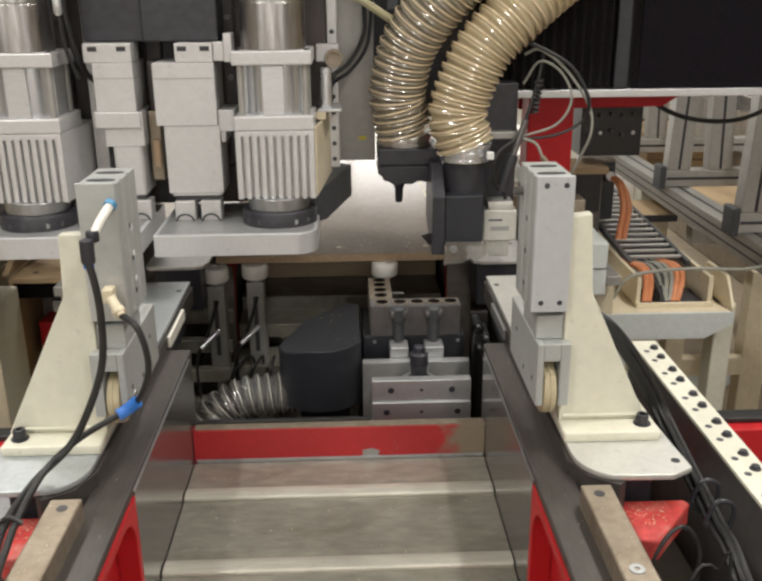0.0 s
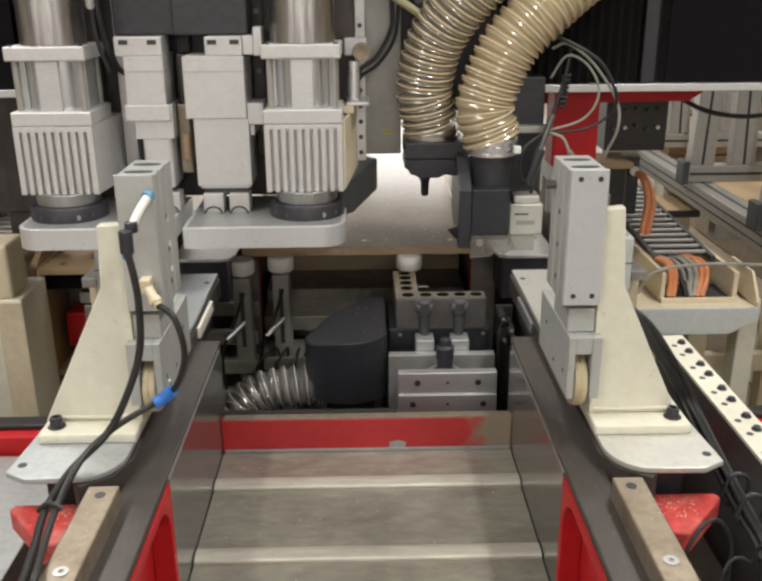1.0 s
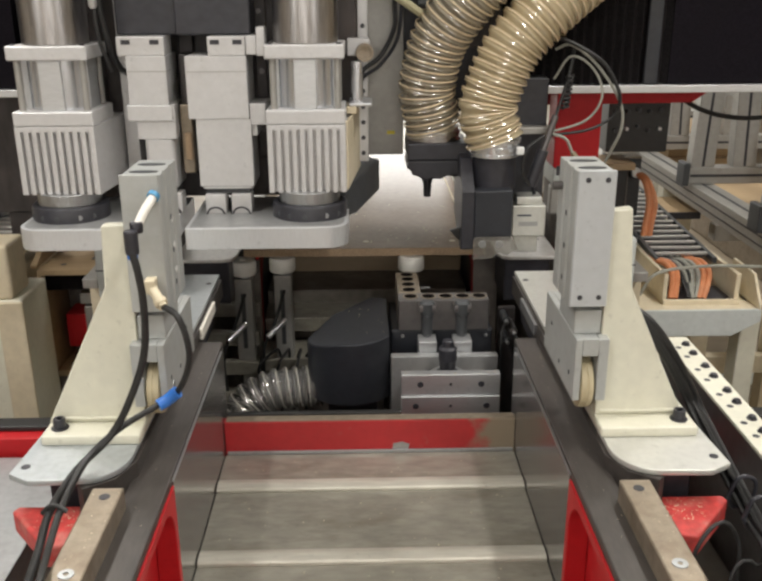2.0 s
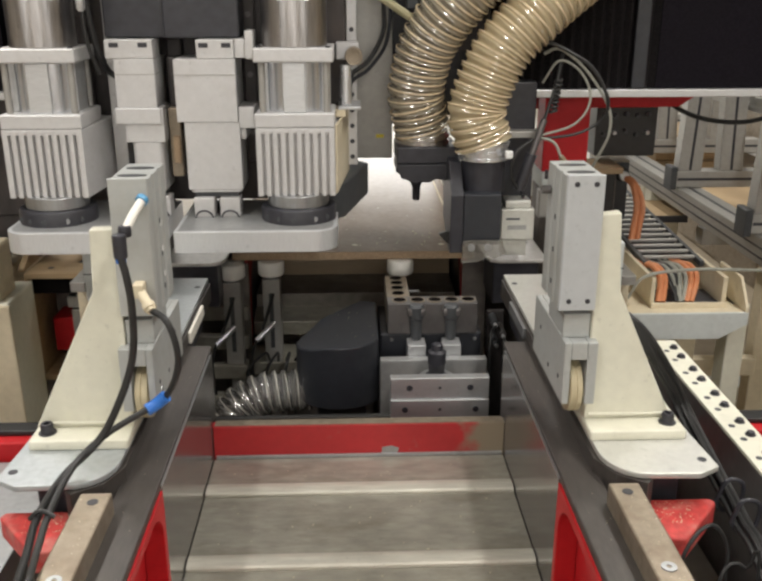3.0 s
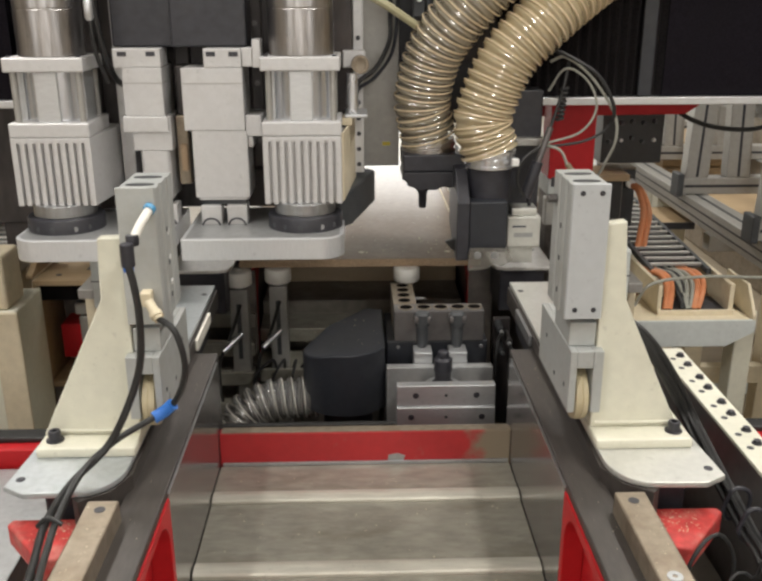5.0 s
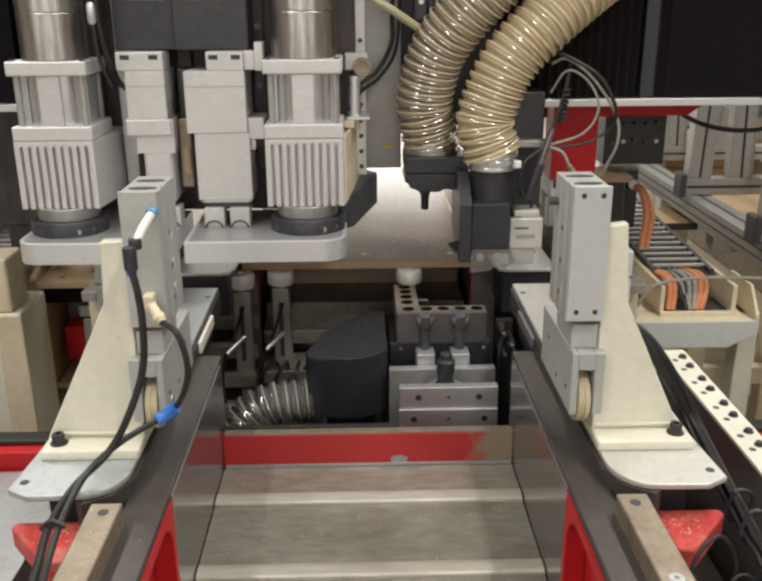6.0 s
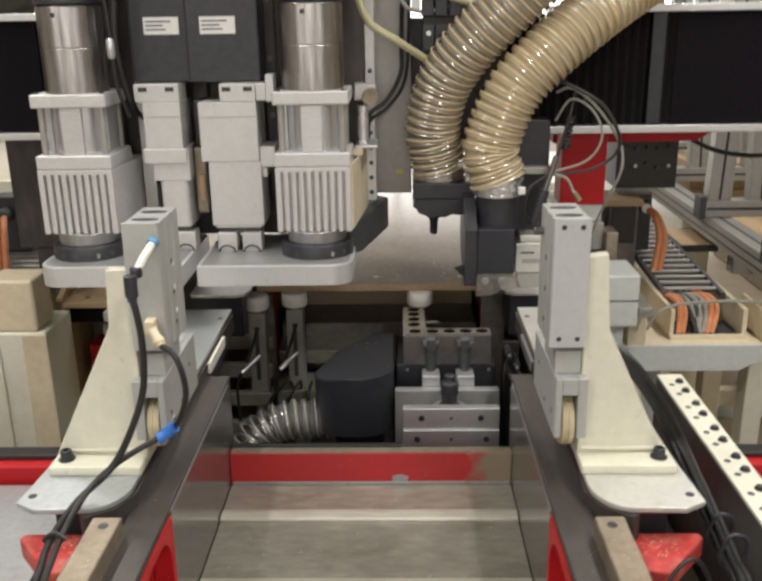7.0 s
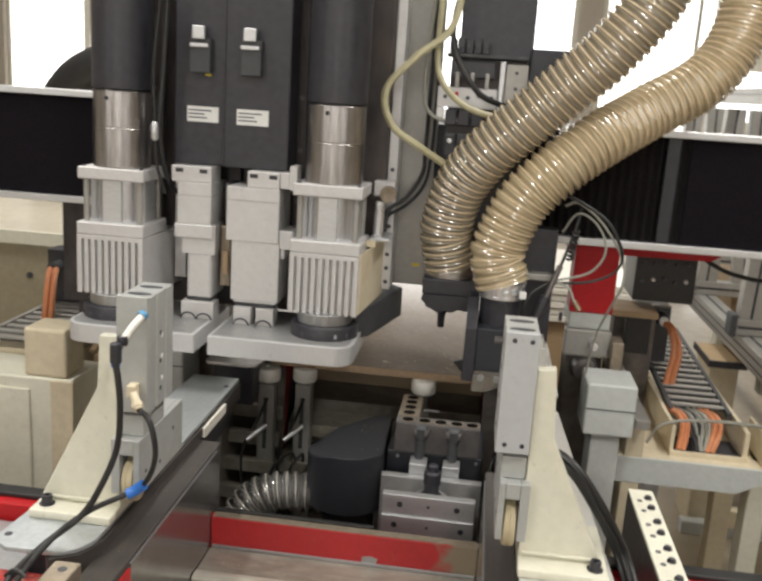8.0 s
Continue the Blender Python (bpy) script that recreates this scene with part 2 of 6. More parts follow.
ORANGE = mat("orange_cable_sheath", (0.60, 0.225, 0.095), 0.5, 0, 60, 0.1, 0.05, 0.5, (0.58, 0.33, 0.20), 10)
GREY_CABLE = mat("grey_cable_sheath", (0.30, 0.30, 0.26), 0.45, 0, 60, 0.1, 0.05)
BLUE_LIGHT = mat("light_blue_plastic", (0.09, 0.30, 0.52), 0.4, 0, 60, 0.08, 0.05)
BLUE = mat("blue_plastic", (0.03, 0.16, 0.55), 0.4, 0, 60, 0.08, 0.05)
YELLOW = mat("yellowish_air_hose", (0.42, 0.39, 0.25), 0.42, 0, 60, 0.1, 0.05)
YELLOW_TAG = mat("yellow_plastic_tag", (0.75, 0.62, 0.04), 0.4, 0, 60, 0.05, 0.02)
BRASS = mat("dull_brass", (0.34, 0.29, 0.20), 0.35, 0.8, 60, 0.1, 0.05)
BORE = mat("black_bore", (0.008, 0.007, 0.007), 0.9, 0, 60, 0.1, 0.0, 0.0, None, 4.0, (1, 1, 1), 0.0)
LABEL = mat("white_paper_label", (0.72, 0.72, 0.70), 0.5, 0, 60, 0.03, 0.02)
INK = mat("dark_print", (0.06, 0.07, 0.09), 0.5, 0, 60, 0.05, 0.0)
FLOOR = mat("tan_workshop_floor", (0.30, 0.25, 0.18), 0.45, 0, 14, 0.10, 0.1, 0.5, (0.26, 0.21, 0.15), 1.6)
WALL = mat("pale_hall_wall", (0.60, 0.545, 0.47), 0.7, 0, 8, 0.05, 0.1, 0.3, (0.48, 0.46, 0.42), 1.0)
CEIL = mat("pale_hall_ceiling", (0.60, 0.60, 0.58), 0.7, 0, 5, 0.06, 0.1)
# glow of the unseen front panes, added as fill light for the front faces
GLOW_FRONT = emit("added_front_window_fill", (1.0, 0.98, 0.95), WINDOW_GLOW * 0.62)
GLOW = emit("bright_window_daylight", (1.0, 0.99, 0.96), WINDOW_GLOW)
HOSE_FILM = clear_plastic("ambered_hose_film", (1.0, 0.85, 0.56), 0.15, 0.70, 0.36, 2.3)
HOSE_CLEAR = clear_plastic("clear_hose_film", (1.0, 1.0, 1.0), 0.08, 0.22, 0.45, 2.2, 0.08)
HOSE_SMOKE = clear_plastic("smoky_hose_film", (1.0, 0.90, 0.70), 0.12, 0.43, 0.36, 2.5)
GUARD_FILM = clear_plastic("scuffed_clear_guard", (0.40, 0.38, 0.34), 0.3, 0.42)
HOSE_WIRE = mat("hose_spiral_rib", (0.76, 0.62, 0.42), 0.14, 0.0, 60, 0.1, 0.02)


# ---------------------------------------------------------------- builders
MID = -0.028          # the machine's middle plane


def thing(name, loc, label, category, group="", kind=""):
    """An Empty at the base of a thing."""
    e = new(name)
    e.empty_display_size = 0.02
    e.location = loc
    return tagged(e, label, category, group, kind)


def finish(bm, smooth=35):
    bmesh.ops.recalc_face_normals(bm, faces=bm.faces[:])
    for f in bm.faces:
        f.smooth = True
    for e in bm.edges:
        if len(e.link_faces) == 2:
            a, b = sorted(f.calc_area() for f in e.link_faces)
            turn = e.calc_face_angle(0)
            # a large flat face keeps its own shading beside a narrow bevel
            if turn > radians(smooth) or (turn > radians(9) and b > 7 * a):
                e.smooth = False


def part(name, bm, material, parent, label=""):
    """Links a bmesh, given in world metres, as one mesh under a thing or a part."""
    finish(bm)
    base = Vector()
    p = parent
    while p is not None:
        base += p.location
        p = p.parent
    bmesh.ops.translate(bm, verts=bm.verts[:], vec=-base)
    me = bpy.data.meshes.new(name)
    bm.to_mesh(me)
    bm.free()
    me.materials.append(material)
    ob = new(name, me)
    ob.parent = parent
    return tagged(ob, label) if label else ob


def solo(name, bm, material, label, category, group="", kind=""):
    """A thing of one mesh, its origin at its base."""
    finish(bm)
    xs = [v.co for v in bm.verts]
    base = Vector(((min(v.x for v in xs) + max(v.x for v in xs)) / 2, (min(v.y for v in xs) + max(v.y for v in xs)) / 2, min(v.z for v in xs)))
    bmesh.ops.translate(bm, verts=bm.verts[:], vec=-base)
    me = bpy.data.meshes.new(name)
    bm.to_mesh(me)
    bm.free()
    me.materials.append(material)
    ob = new(name, me)
    ob.location = base
    return tagged(ob, label, category, group, kind)


def merge(*bms):
    out = bms[0]
    for b in bms[1:]:
        me = bpy.data.meshes.new("tmp")
        b.to_mesh(me)
        b.free()
        out.from_mesh(me)
        bpy.data.meshes.remove(me)
    return out


def bevel(bm, w, seg=2, angle=30):
    if w <= 0:
        return bm
    es = [e for e in bm.edges if len(e.link_faces) == 2 and e.calc_face_angle(0) > radians(angle)]
    bmesh.ops.bevel(bm, geom=es, offset=w, segments=seg, affect="EDGES", profile=0.5, clamp_overlap=True)
    return bm


def bx(x0, x1, y0, y1, z0, z1, w=0.0015, seg=2):
    bm = bmesh.new()
    bmesh.ops.create_cube(bm, size=1)
    for v in bm.verts:
        v.co = Vector(((x0 + x1) / 2 + v.co.x * (x1 - x0), (y0 + y1) / 2 + v.co.y * (y1 - y0), (z0 + z1) / 2 + v.co.z * (z1 - z0)))
    return bevel(bm, w, seg)


def prism(pts, axis, a0, a1, w=0.0015, seg=2):
    """A polygon pushed along an axis. pts run in the two other axes, in the order x, y, z."""
    bm = bmesh.new()
    def place(p, a):
        return {"x": (a, p[0], p[1]), "y": (p[0], a, p[1]), "z": (p[0], p[1], a)}[axis]
    lo = [bm.verts.new(place(p, a0)) for p in pts]
    hi = [bm.verts.new(place(p, a1)) for p in pts]
    n = len(pts)
    bm.faces.new(lo)
    bm.faces.new(hi[::-1])
    for i in range(n):
        bm.faces.new((lo[i], hi[i], hi[(i + 1) % n], lo[(i + 1) % n]))
    bmesh.ops.recalc_face_normals(bm, faces=bm.faces[:])
    return bevel(bm, w, seg)


def turned(c, axis, profile, seg=40):
    """A turned body round an axis through c. profile: (distance along the axis, radius)."""
    bm = bmesh.new()
    rings = []
    for a, r in profile:
        ring = []
        for i in range(seg):
            u = 2 * math.pi * i / seg
            p, q = r * math.cos(u), r * math.sin(u)
            d = {"x": (a, p, q), "y": (p, a, q), "z": (p, q, a)}[axis]
            ring.append(bm.verts.new(Vector(c) + Vector(d)))
        rings.append(ring)
    for r0, r1 in zip(rings, rings[1:]):
        for i in range(seg):
            bm.faces.new((r0[i], r0[(i + 1) % seg], r1[(i + 1) % seg], r1[i]))
    bm.faces.new(rings[0][::-1])
    bm.faces.new(rings[-1])
    return bm


def cyl(c, axis, r, a0, a1, w=0.0015, seg=32):
    w = min(w, r * 0.4, abs(a1 - a0) * 0.4)
    return turned(c, axis, [(a0, r - w), (a0 + w * 0.3, r - w * 0.3), (a0 + w, r), (a1 - w, r), (a1 - w * 0.3, r - w * 0.3), (a1, r - w)], seg)


def ringed(c, axis, r0, r1, a0, a1, seg=32):
    """A flat ring with a bore."""
    bm = bmesh.new()
    prof = [(a0, r0), (a0, r1), (a1, r1), (a1, r0)]
    rings = []
    for a, r in prof:
        ring = []
        for i in range(seg):
            u = 2 * math.pi * i / seg
            p, q = r * math.cos(u), r * math.sin(u)
            d = {"x": (a, p, q), "y": (p, a, q), "z": (p, q, a)}[axis]
            ring.append(bm.verts.new(Vector(c) + Vector(d)))
        rings.append(ring)
    for k in range(4):
        r_a, r_b = rings[k], rings[(k + 1) % 4]
        for i in range(seg):
            bm.faces.new((r_a[i], r_a[(i + 1) % seg], r_b[(i + 1) % seg], r_b[i]))
    return bm


def rounded(x0, x1, y0, y1, radii, n=8):
    """Corner points of a rectangle with its own radius at each corner: (x0,y0), (x1,y0), (x1,y1), (x0,y1)."""
    pts = []
    corners = [(x0, y0, 180), (x1, y0, 270), (x1, y1, 0), (x0, y1, 90)]
    for (cx, cy, a0), r in zip(corners, radii):
        ox = cx + r if cx == x0 else cx - r
        oy = cy + r if cy == y0 else cy - r
        if r <= 0:
            pts.append((cx, cy))
            continue
        for i in range(n + 1):
            a = radians(a0 + 90 * i / n)
            pts.append((ox + r * math.cos(a), oy + r * math.sin(a)))
    return pts


def spline(pts, step=0.008):
    """A smooth line through the points, sampled at even steps."""
    p = [Vector(q) for q in pts]
    p = [p[0] * 2 - p[1]] + p + [p[-1] * 2 - p[-2]]
    fine = []
    for i in range(1, len(p) - 2):
        for k in range(24):
            t = k / 24
            a, b, c, d = p[i - 1], p[i], p[i + 1], p[i + 2]
            fine.append(0.5 * ((2 * b) + (c - a) * t + (2 * a - 5 * b + 4 * c - d) * t * t + (3 * b - a - 3 * c + d) * t ** 3))
    fine.append(p[-2])
    out, left = [fine[0]], step
    for a, b in zip(fine, fine[1:]):
        d = (b - a).length
        while d >= left and d > 1e-9:
            a = a + (b - a) * (left / d)
            out.append(a.copy())
            d -= left
            left = step
        left -= d
    if (out[-1] - fine[-1]).length > step * 0.3:
        out.append(fine[-1])
    return out


def frames_of(line):
    """A frame that does not twist at each point of a line."""
    tang = [(line[min(i + 1, len(line) - 1)] - line[max(i - 1, 0)]).normalized() for i in range(len(line))]
    up = Vector((0, 1, 0)) if abs(tang[0].y) < 0.9 else Vector((1, 0, 0))
    u = (up - tang[0] * up.dot(tang[0])).normalized()
    res = []
    for t in tang:
        u = (u - t * u.dot(t)).normalized()
        res.append((t, u, t.cross(u)))
    return res


def tube(pts, r, seg=10, step=0.008, swell=None):
    """A round tube along a smooth line; swell(s) gives the radius at the length s."""
    line = spline(pts, step)
    bm = bmesh.new()
    rings = []
    for i, (c, (t, u, v)) in enumerate(zip(line, frames_of(line))):
        rad = swell(i * step) if swell else r
        rings.append([bm.verts.new(c + (u * math.cos(2 * math.pi * k / seg) + v * math.sin(2 * math.pi * k / seg)) * rad) for k in range(seg)])
    for a, b in zip(rings, rings[1:]):
        for k in range(seg):
            bm.faces.new((a[k], a[(k + 1) % seg], b[(k + 1) % seg], b[k]))
    bm.faces.new(rings[0][::-1])
    bm.faces.new(rings[-1])
    return bm


def open_ends(bm):
    ends = [f for f in bm.faces if len(f.verts) > 6]
    bmesh.ops.delete(bm, geom=ends, context="FACES_ONLY")
    return bm


def helix(pts, r, wire, pitch, seg=6, per_turn=22):
    """A wire wound round a smooth line."""
    line = spline(pts, pitch / per_turn)
    ring = [c + (u * math.cos(2 * math.pi * i / per_turn) + v * math.sin(2 * math.pi * i / per_turn)) * r
            for i, (c, (t, u, v)) in enumerate(zip(line, frames_of(line)))]
    bm = bmesh.new()
    rings = []
    for c, (t, u, v) in zip(ring, frames_of(ring)):
        rings.append([bm.verts.new(c + (u * math.cos(2 * math.pi * k / seg) + v * math.sin(2 * math.pi * k / seg)) * wire) for k in range(seg)])
    for a, b in zip(rings, rings[1:]):
        for k in range(seg):
            bm.faces.new((a[k], a[(k + 1) % seg], b[(k + 1) % seg], b[k]))
    return bm


def socket_screw(c, axis, r, h, sign=1):
    """A cap screw with a sunk hexagon; its head stands h proud of c along the axis."""
    bm = turned(c, axis, [(0, r), (sign * h * 0.85, r), (sign * h, r * 0.88), (sign * h, r * 0.52), (sign * h * 0.45, r * 0.5)], 18)
    return bm


def side(s, x):
    """x on the machine's right (s = 1), or its mirror image across the middle plane."""
    return x if s > 0 else 2 * MID - x


def sbx(s, x0, x1, *rest, **kw):
    a, b = sorted((side(s, x0), side(s, x1)))
    return bx(a, b, *rest, **kw)


def spts(s, pts):
    return [(side(s, p[0]), *p[1:]) for p in pts]


# ---------------------------------------------------------------- the hall
floor = tagged(solo("floor", bx(-9, 9, -5, 12, -0.12, 0.0, 0), FLOOR, "tan sealed workshop floor with worn patches", "floor"), kind="structure")
ceiling = tagged(solo("ceiling", bx(-9, 9, -5, 12, 4.6, 4.75, 0), CEIL, "pale hall ceiling above the machine", "ceiling"), kind="structure")


def wall_x(name, y0, y1, openings, label):
    """A wall along x with window openings (x0, x1, z0, z1), built as piers, sills and lintels."""
    bms, x = [], -9
    for a, b, c, d in openings:
        bms += [bx(x, a, y0, y1, 0, 4.6, 0), bx(a, b, y0, y1, 0, c, 0), bx(a, b, y0, y1, d, 4.6, 0)]
        x = b
    bms.append(bx(x, 9, y0, y1, 0, 4.6, 0))
    return solo(name, merge(*bms), WALL, label, "wall", kind="structure")


BACK = [(-6.6, -4.2, 0.5, 3.1), (-3.9, -1.5, 0.5, 3.1), (-1.2, 1.2, 0.5, 3.1), (1.5, 3.9, 0.5, 3.1), (4.2, 6.6, 0.5, 3.1)]
# FRONT windows are unseen, added behind the camera to brighten the machine's front
FRONT = [(-6.2, -3.4, 1.2, 3.6), (-1.6, 1.4, 1.2, 3.6), (3.2, 6.2, 1.2, 3.6)]
wall_x("wall_north", 11.7, 12.0, BACK, "pale hall wall with tall bright windows")
wall_x("wall_south", -5.0, -4.7, FRONT, "pale hall wall behind the machine operator side")
solo("wall_west", bx(-9.0, -8.8, -4.7, 11.7, 0, 4.6, 0), WALL, "pale plain hall wall", "wall", kind="structure")
solo("wall_east", bx(8.8, 9.0, -4.7, 11.7, 0, 4.6, 0), WALL, "pale plain hall wall", "wall", kind="structure")


def window(name, a, b, c, d, y, depth, light):
    w = thing(name, ((a + b) / 2, y, c), "tall white-framed window bright with daylight", "window", "hall windows", "structure")
    part("window_frame", merge(bx(a, a + 0.07, y, y + depth, c, d, 0), bx(b - 0.07, b, y, y + depth, c, d, 0),
                               bx(a + 0.07, b - 0.07, y, y + depth, c, c + 0.07, 0), bx(a + 0.07, b - 0.07, y, y + depth, d - 0.07, d, 0),
                               bx((a + b) / 2 - 0.03, (a + b) / 2 + 0.03, y, y + depth, c + 0.07, d - 0.07, 0)), EDGE_BAND, w)
    for u, v in ((a + 0.07, (a + b) / 2 - 0.03), ((a + b) / 2 + 0.03, b - 0.07)):
        part("pane", bx(u, v, y + depth * 0.4, y + depth * 0.6, c + 0.07, d - 0.07, 0), light, w)


for i, o in enumerate(BACK):
    window("window_%d" % (i + 1), *o, 11.75, 0.1, GLOW)
for i, o in enumerate(FRONT):
    window("window_%d" % (i + 6), *o, -4.9, 0.1, GLOW_FRONT)


# ---------------------------------------------------------------- machine bed between the rails
def way_cover():
    t = thing("way_cover", (MID, 0.95, 0.0), "oily grey telescopic steel cover between the guide rails", "machine cover")
    z = 0.683
    for y0, y1 in ((1.286, 1.396), (1.096, 1.280), (0.920, 1.090), (0.45, 0.914)):
        sec = part("cover_section", prism([(y0, z - 0.010), (y0, z), (y1, z), (y1, z - 0.010)], "x", -0.2915, 0.2355, 0.001), STEEL_COVER, t)
        part("front_lip", prism([(y0 - 0.0055, z - 0.012), (y0 - 0.0055, z - 0.001), (y0 - 0.003, z + 0.0015), (y0 + 0.010, z + 0.0035), (y0 + 0.020, z + 0.0028), (y0 + 0.026, z + 0.0006), (y0 + 0.026, z - 0.001)], "x", -0.2910, 0.2350, 0.0008), STEEL_LIP_LIT, sec, "worn steel lip coloured paler as if lit")
        z -= 0.006
    part("underframe", bx(-0.285, 0.229, 0.46, 1.39, 0.0, 0.640, 0.003), DARK, t)
    return t


way_cover()


def machine_base():
    t = thing("machine_base", (0, 1.6, 0), "red painted machine base with worn upper beam", "machine base")
    part("front_beam", bx(-0.292, 0.2365, 1.40, 1.420, 0.60, 0.748, 0.002), RED_WORN, t)
    for a, b in ((-1.7, -0.345), (0.290, 1.7)):
        part("side_beam", bx(a, b, 1.40, 1.46, 0.60, 0.722, 0.003), RED, t)
        part("side_seal", bx(a, b, 1.425, 1.46, 0.7222, 0.733, 0.002), BLACK_RUB, t)
    part("beam_ledge", bx(-0.288, 0.233, 1.4005, 1.4195, 0.7482, 0.7505, 0.0008), STEEL_BROWN, t, "bare worn steel ledge")
    part("beam_seal", bx(-0.288, 0.03, 1.4205, 1.431, 0.70, 0.7545, 0.002), BLACK_RUB, t, "thin black sealing strip")
    part("bed_edge", bx(-0.288, 0.233, 1.3955, 1.3995, 0.683, 0.690, 0.0008), STEEL, t)
    part("paint_chip", prism([(0.012, 0.688), (0.040, 0.686), (0.044, 0.699), (0.030, 0.704), (0.014, 0.701)], "y", 1.3985, 1.401, 0), STEEL, t, "chipped bare patch")
    part("pit_floor", bx(-0.46, 0.40, 1.432, 3.6, 0.0, 0.42, 0.002), PIT, t)
    part("pit_wall", bx(0.401, 0.415, 1.475, 3.6, 0.0, 0.79, 0.001), PIT, t)
    part("pit_wall", bx(-0.475, -0.461, 1.475, 3.6, 0.0, 0.79, 0.001), PIT, t)
    part("back_beam", bx(-0.46, 0.40, 3.6, 3.7, 0.0, 0.62, 0.003), RED, t)
    part("front_plinth", bx(-1.7, 1.7, 1.405, 1.43, 0.0, 0.5995, 0.002), DARK, t)


def dust(xr, yr, z, n, size, zr=None):
    """Small flat chips strewn about."""
    bm = bmesh.new()
    for _ in range(n):
        cx, cy, s, a = random.uniform(*xr), random.uniform(*yr), size * random.uniform(0.4, 1.3), random.uniform(0, 6.3)
        cz = z + (random.uniform(0, zr) if zr else 0)
        up = Vector((cx, cy, cz))
        e1 = Vector((math.cos(a), math.sin(a), random.uniform(-0.2, 0.2))) * s
        e2 = Vector((-math.sin(a), math.cos(a), random.uniform(-0.2, 0.2))) * s * random.uniform(0.3, 0.8)
        lo = [bm.verts.new(up + e1 * i + e2 * j) for i, j in ((-1, -0.7), (1, -1), (0.8, 1), (-0.7, 0.8))]
        hi = [bm.verts.new(v.co + Vector((0, 0, s * 0.5))) for v in lo]
        bm.faces.new(lo[::-1])
        bm.faces.new(hi)
        for k in range(4):
            bm.faces.new((lo[k], lo[(k + 1) % 4], hi[(k + 1) % 4], hi[k]))
    return bm


machine_base()
for y0, y1, zz in ((1.28, 1.39, 0.684), (1.125, 1.27, 0.678), (0.95, 1.08, 0.672)):
    solo("wood_dust", dust((-0.27, 0.21), (y0, y1), zz, 30, 0.0012), CHIP, "scattered pale wood chips on the steel cover", "wood chips", kind="stuff")


# ---------------------------------------------------------------- guide rails
def guide_rail(s, y0, y1, near):
    label = "black plastic-topped guide rail on a red arched frame" if near else "dusty dark guide rail on a red arched rear frame"
    t = thing("guide_rail", (side(s, 0.262), (y0 + y1) / 2, 0.0), label, "guide rail", "guide rails")
    part("slide_strip", prism(rounded(*sorted((side(s, 0.238), side(s, 0.290))), y0, y1, (0, 0, 0.004, 0.004), 3), "z", 0.861, 0.880, 0.002), RAIL_BLACK, t)
    if near:
        part("rail_body", sbx(s, 0.2425, 0.284, 1.006, y1 - 0.004, 0.60, 0.861, w=0.002), DARK, t)
        part("upper_bar", sbx(s, 0.2425, 0.284, y0, 1.0055, 0.854, 0.861, w=0.001), DARK, t)
    else:
        part("rail_body", sbx(s, 0.2425, 0.284, y0, y1 - 0.004, 0.60, 0.861, w=0.002), BLACK, t)
        part("end_plate", sbx(s, 0.232, 0.292, y0 - 0.008, y0 - 0.0005, 0.42, 0.8605, w=0.002), DARK, t)
    part("rail_foot", sbx(s, 0.248, 0.30, y0 + 0.02, y1 - 0.012, 0.0 if near else 0.42, 0.5995, w=0.003), DARK, t)
    if near:
        part("side_sheet", sbx(s, 0.2365, 0.2418, 1.006, y1 - 0.012, 0.655, 0.872, w=0.0012), DARK_SHEET, t, "dark polished side sheet")
        part("sheet_edge", sbx(s, 0.2355, 0.239, 1.006, y1 - 0.03, 0.8715, 0.8745, w=0.0006), STEEL, t)
        a0, a1, ys = y0 + 0.05, 0.965, 1.003
    else:
        a0, a1, ys = y0 + 0.05, y0 + 0.42, y0 + 0.47
    top, rad = (0.853, 0.05) if near else (0.835, 0.08)
    a1 = ys - 0.014
    arch = [(ys, 0.60), (ys, 0.868), (y0, 0.868), (y0, 0.60), (a0, 0.60)]
    arch += [(a0 + rad - rad * math.cos(radians(a)), top - rad + rad * math.sin(radians(a))) for a in range(0, 91, 15)]
    arch += [(a1 - rad + rad * math.sin(radians(a)), top - rad + rad * math.cos(radians(a))) for a in range(0, 91, 15)]
    arch.append((a1, 0.60))
    part("arch_frame", prism(arch, "x", side(s, 0.2350), side(s, 0.2640 if near else 0.2422), 0.0012, 2), RED, t, "red painted arched frame")
    if near:
        part("arch_web", sbx(s, 0.2645, 0.268, y0, ys - 0.01, 0.60, 0.8535, w=0.0), RED, t)
    return t


for s in (1, -1):
    guide_rail(s, 0.40, 1.462, True)
    guide_rail(s, 2.02, 3.30, False)


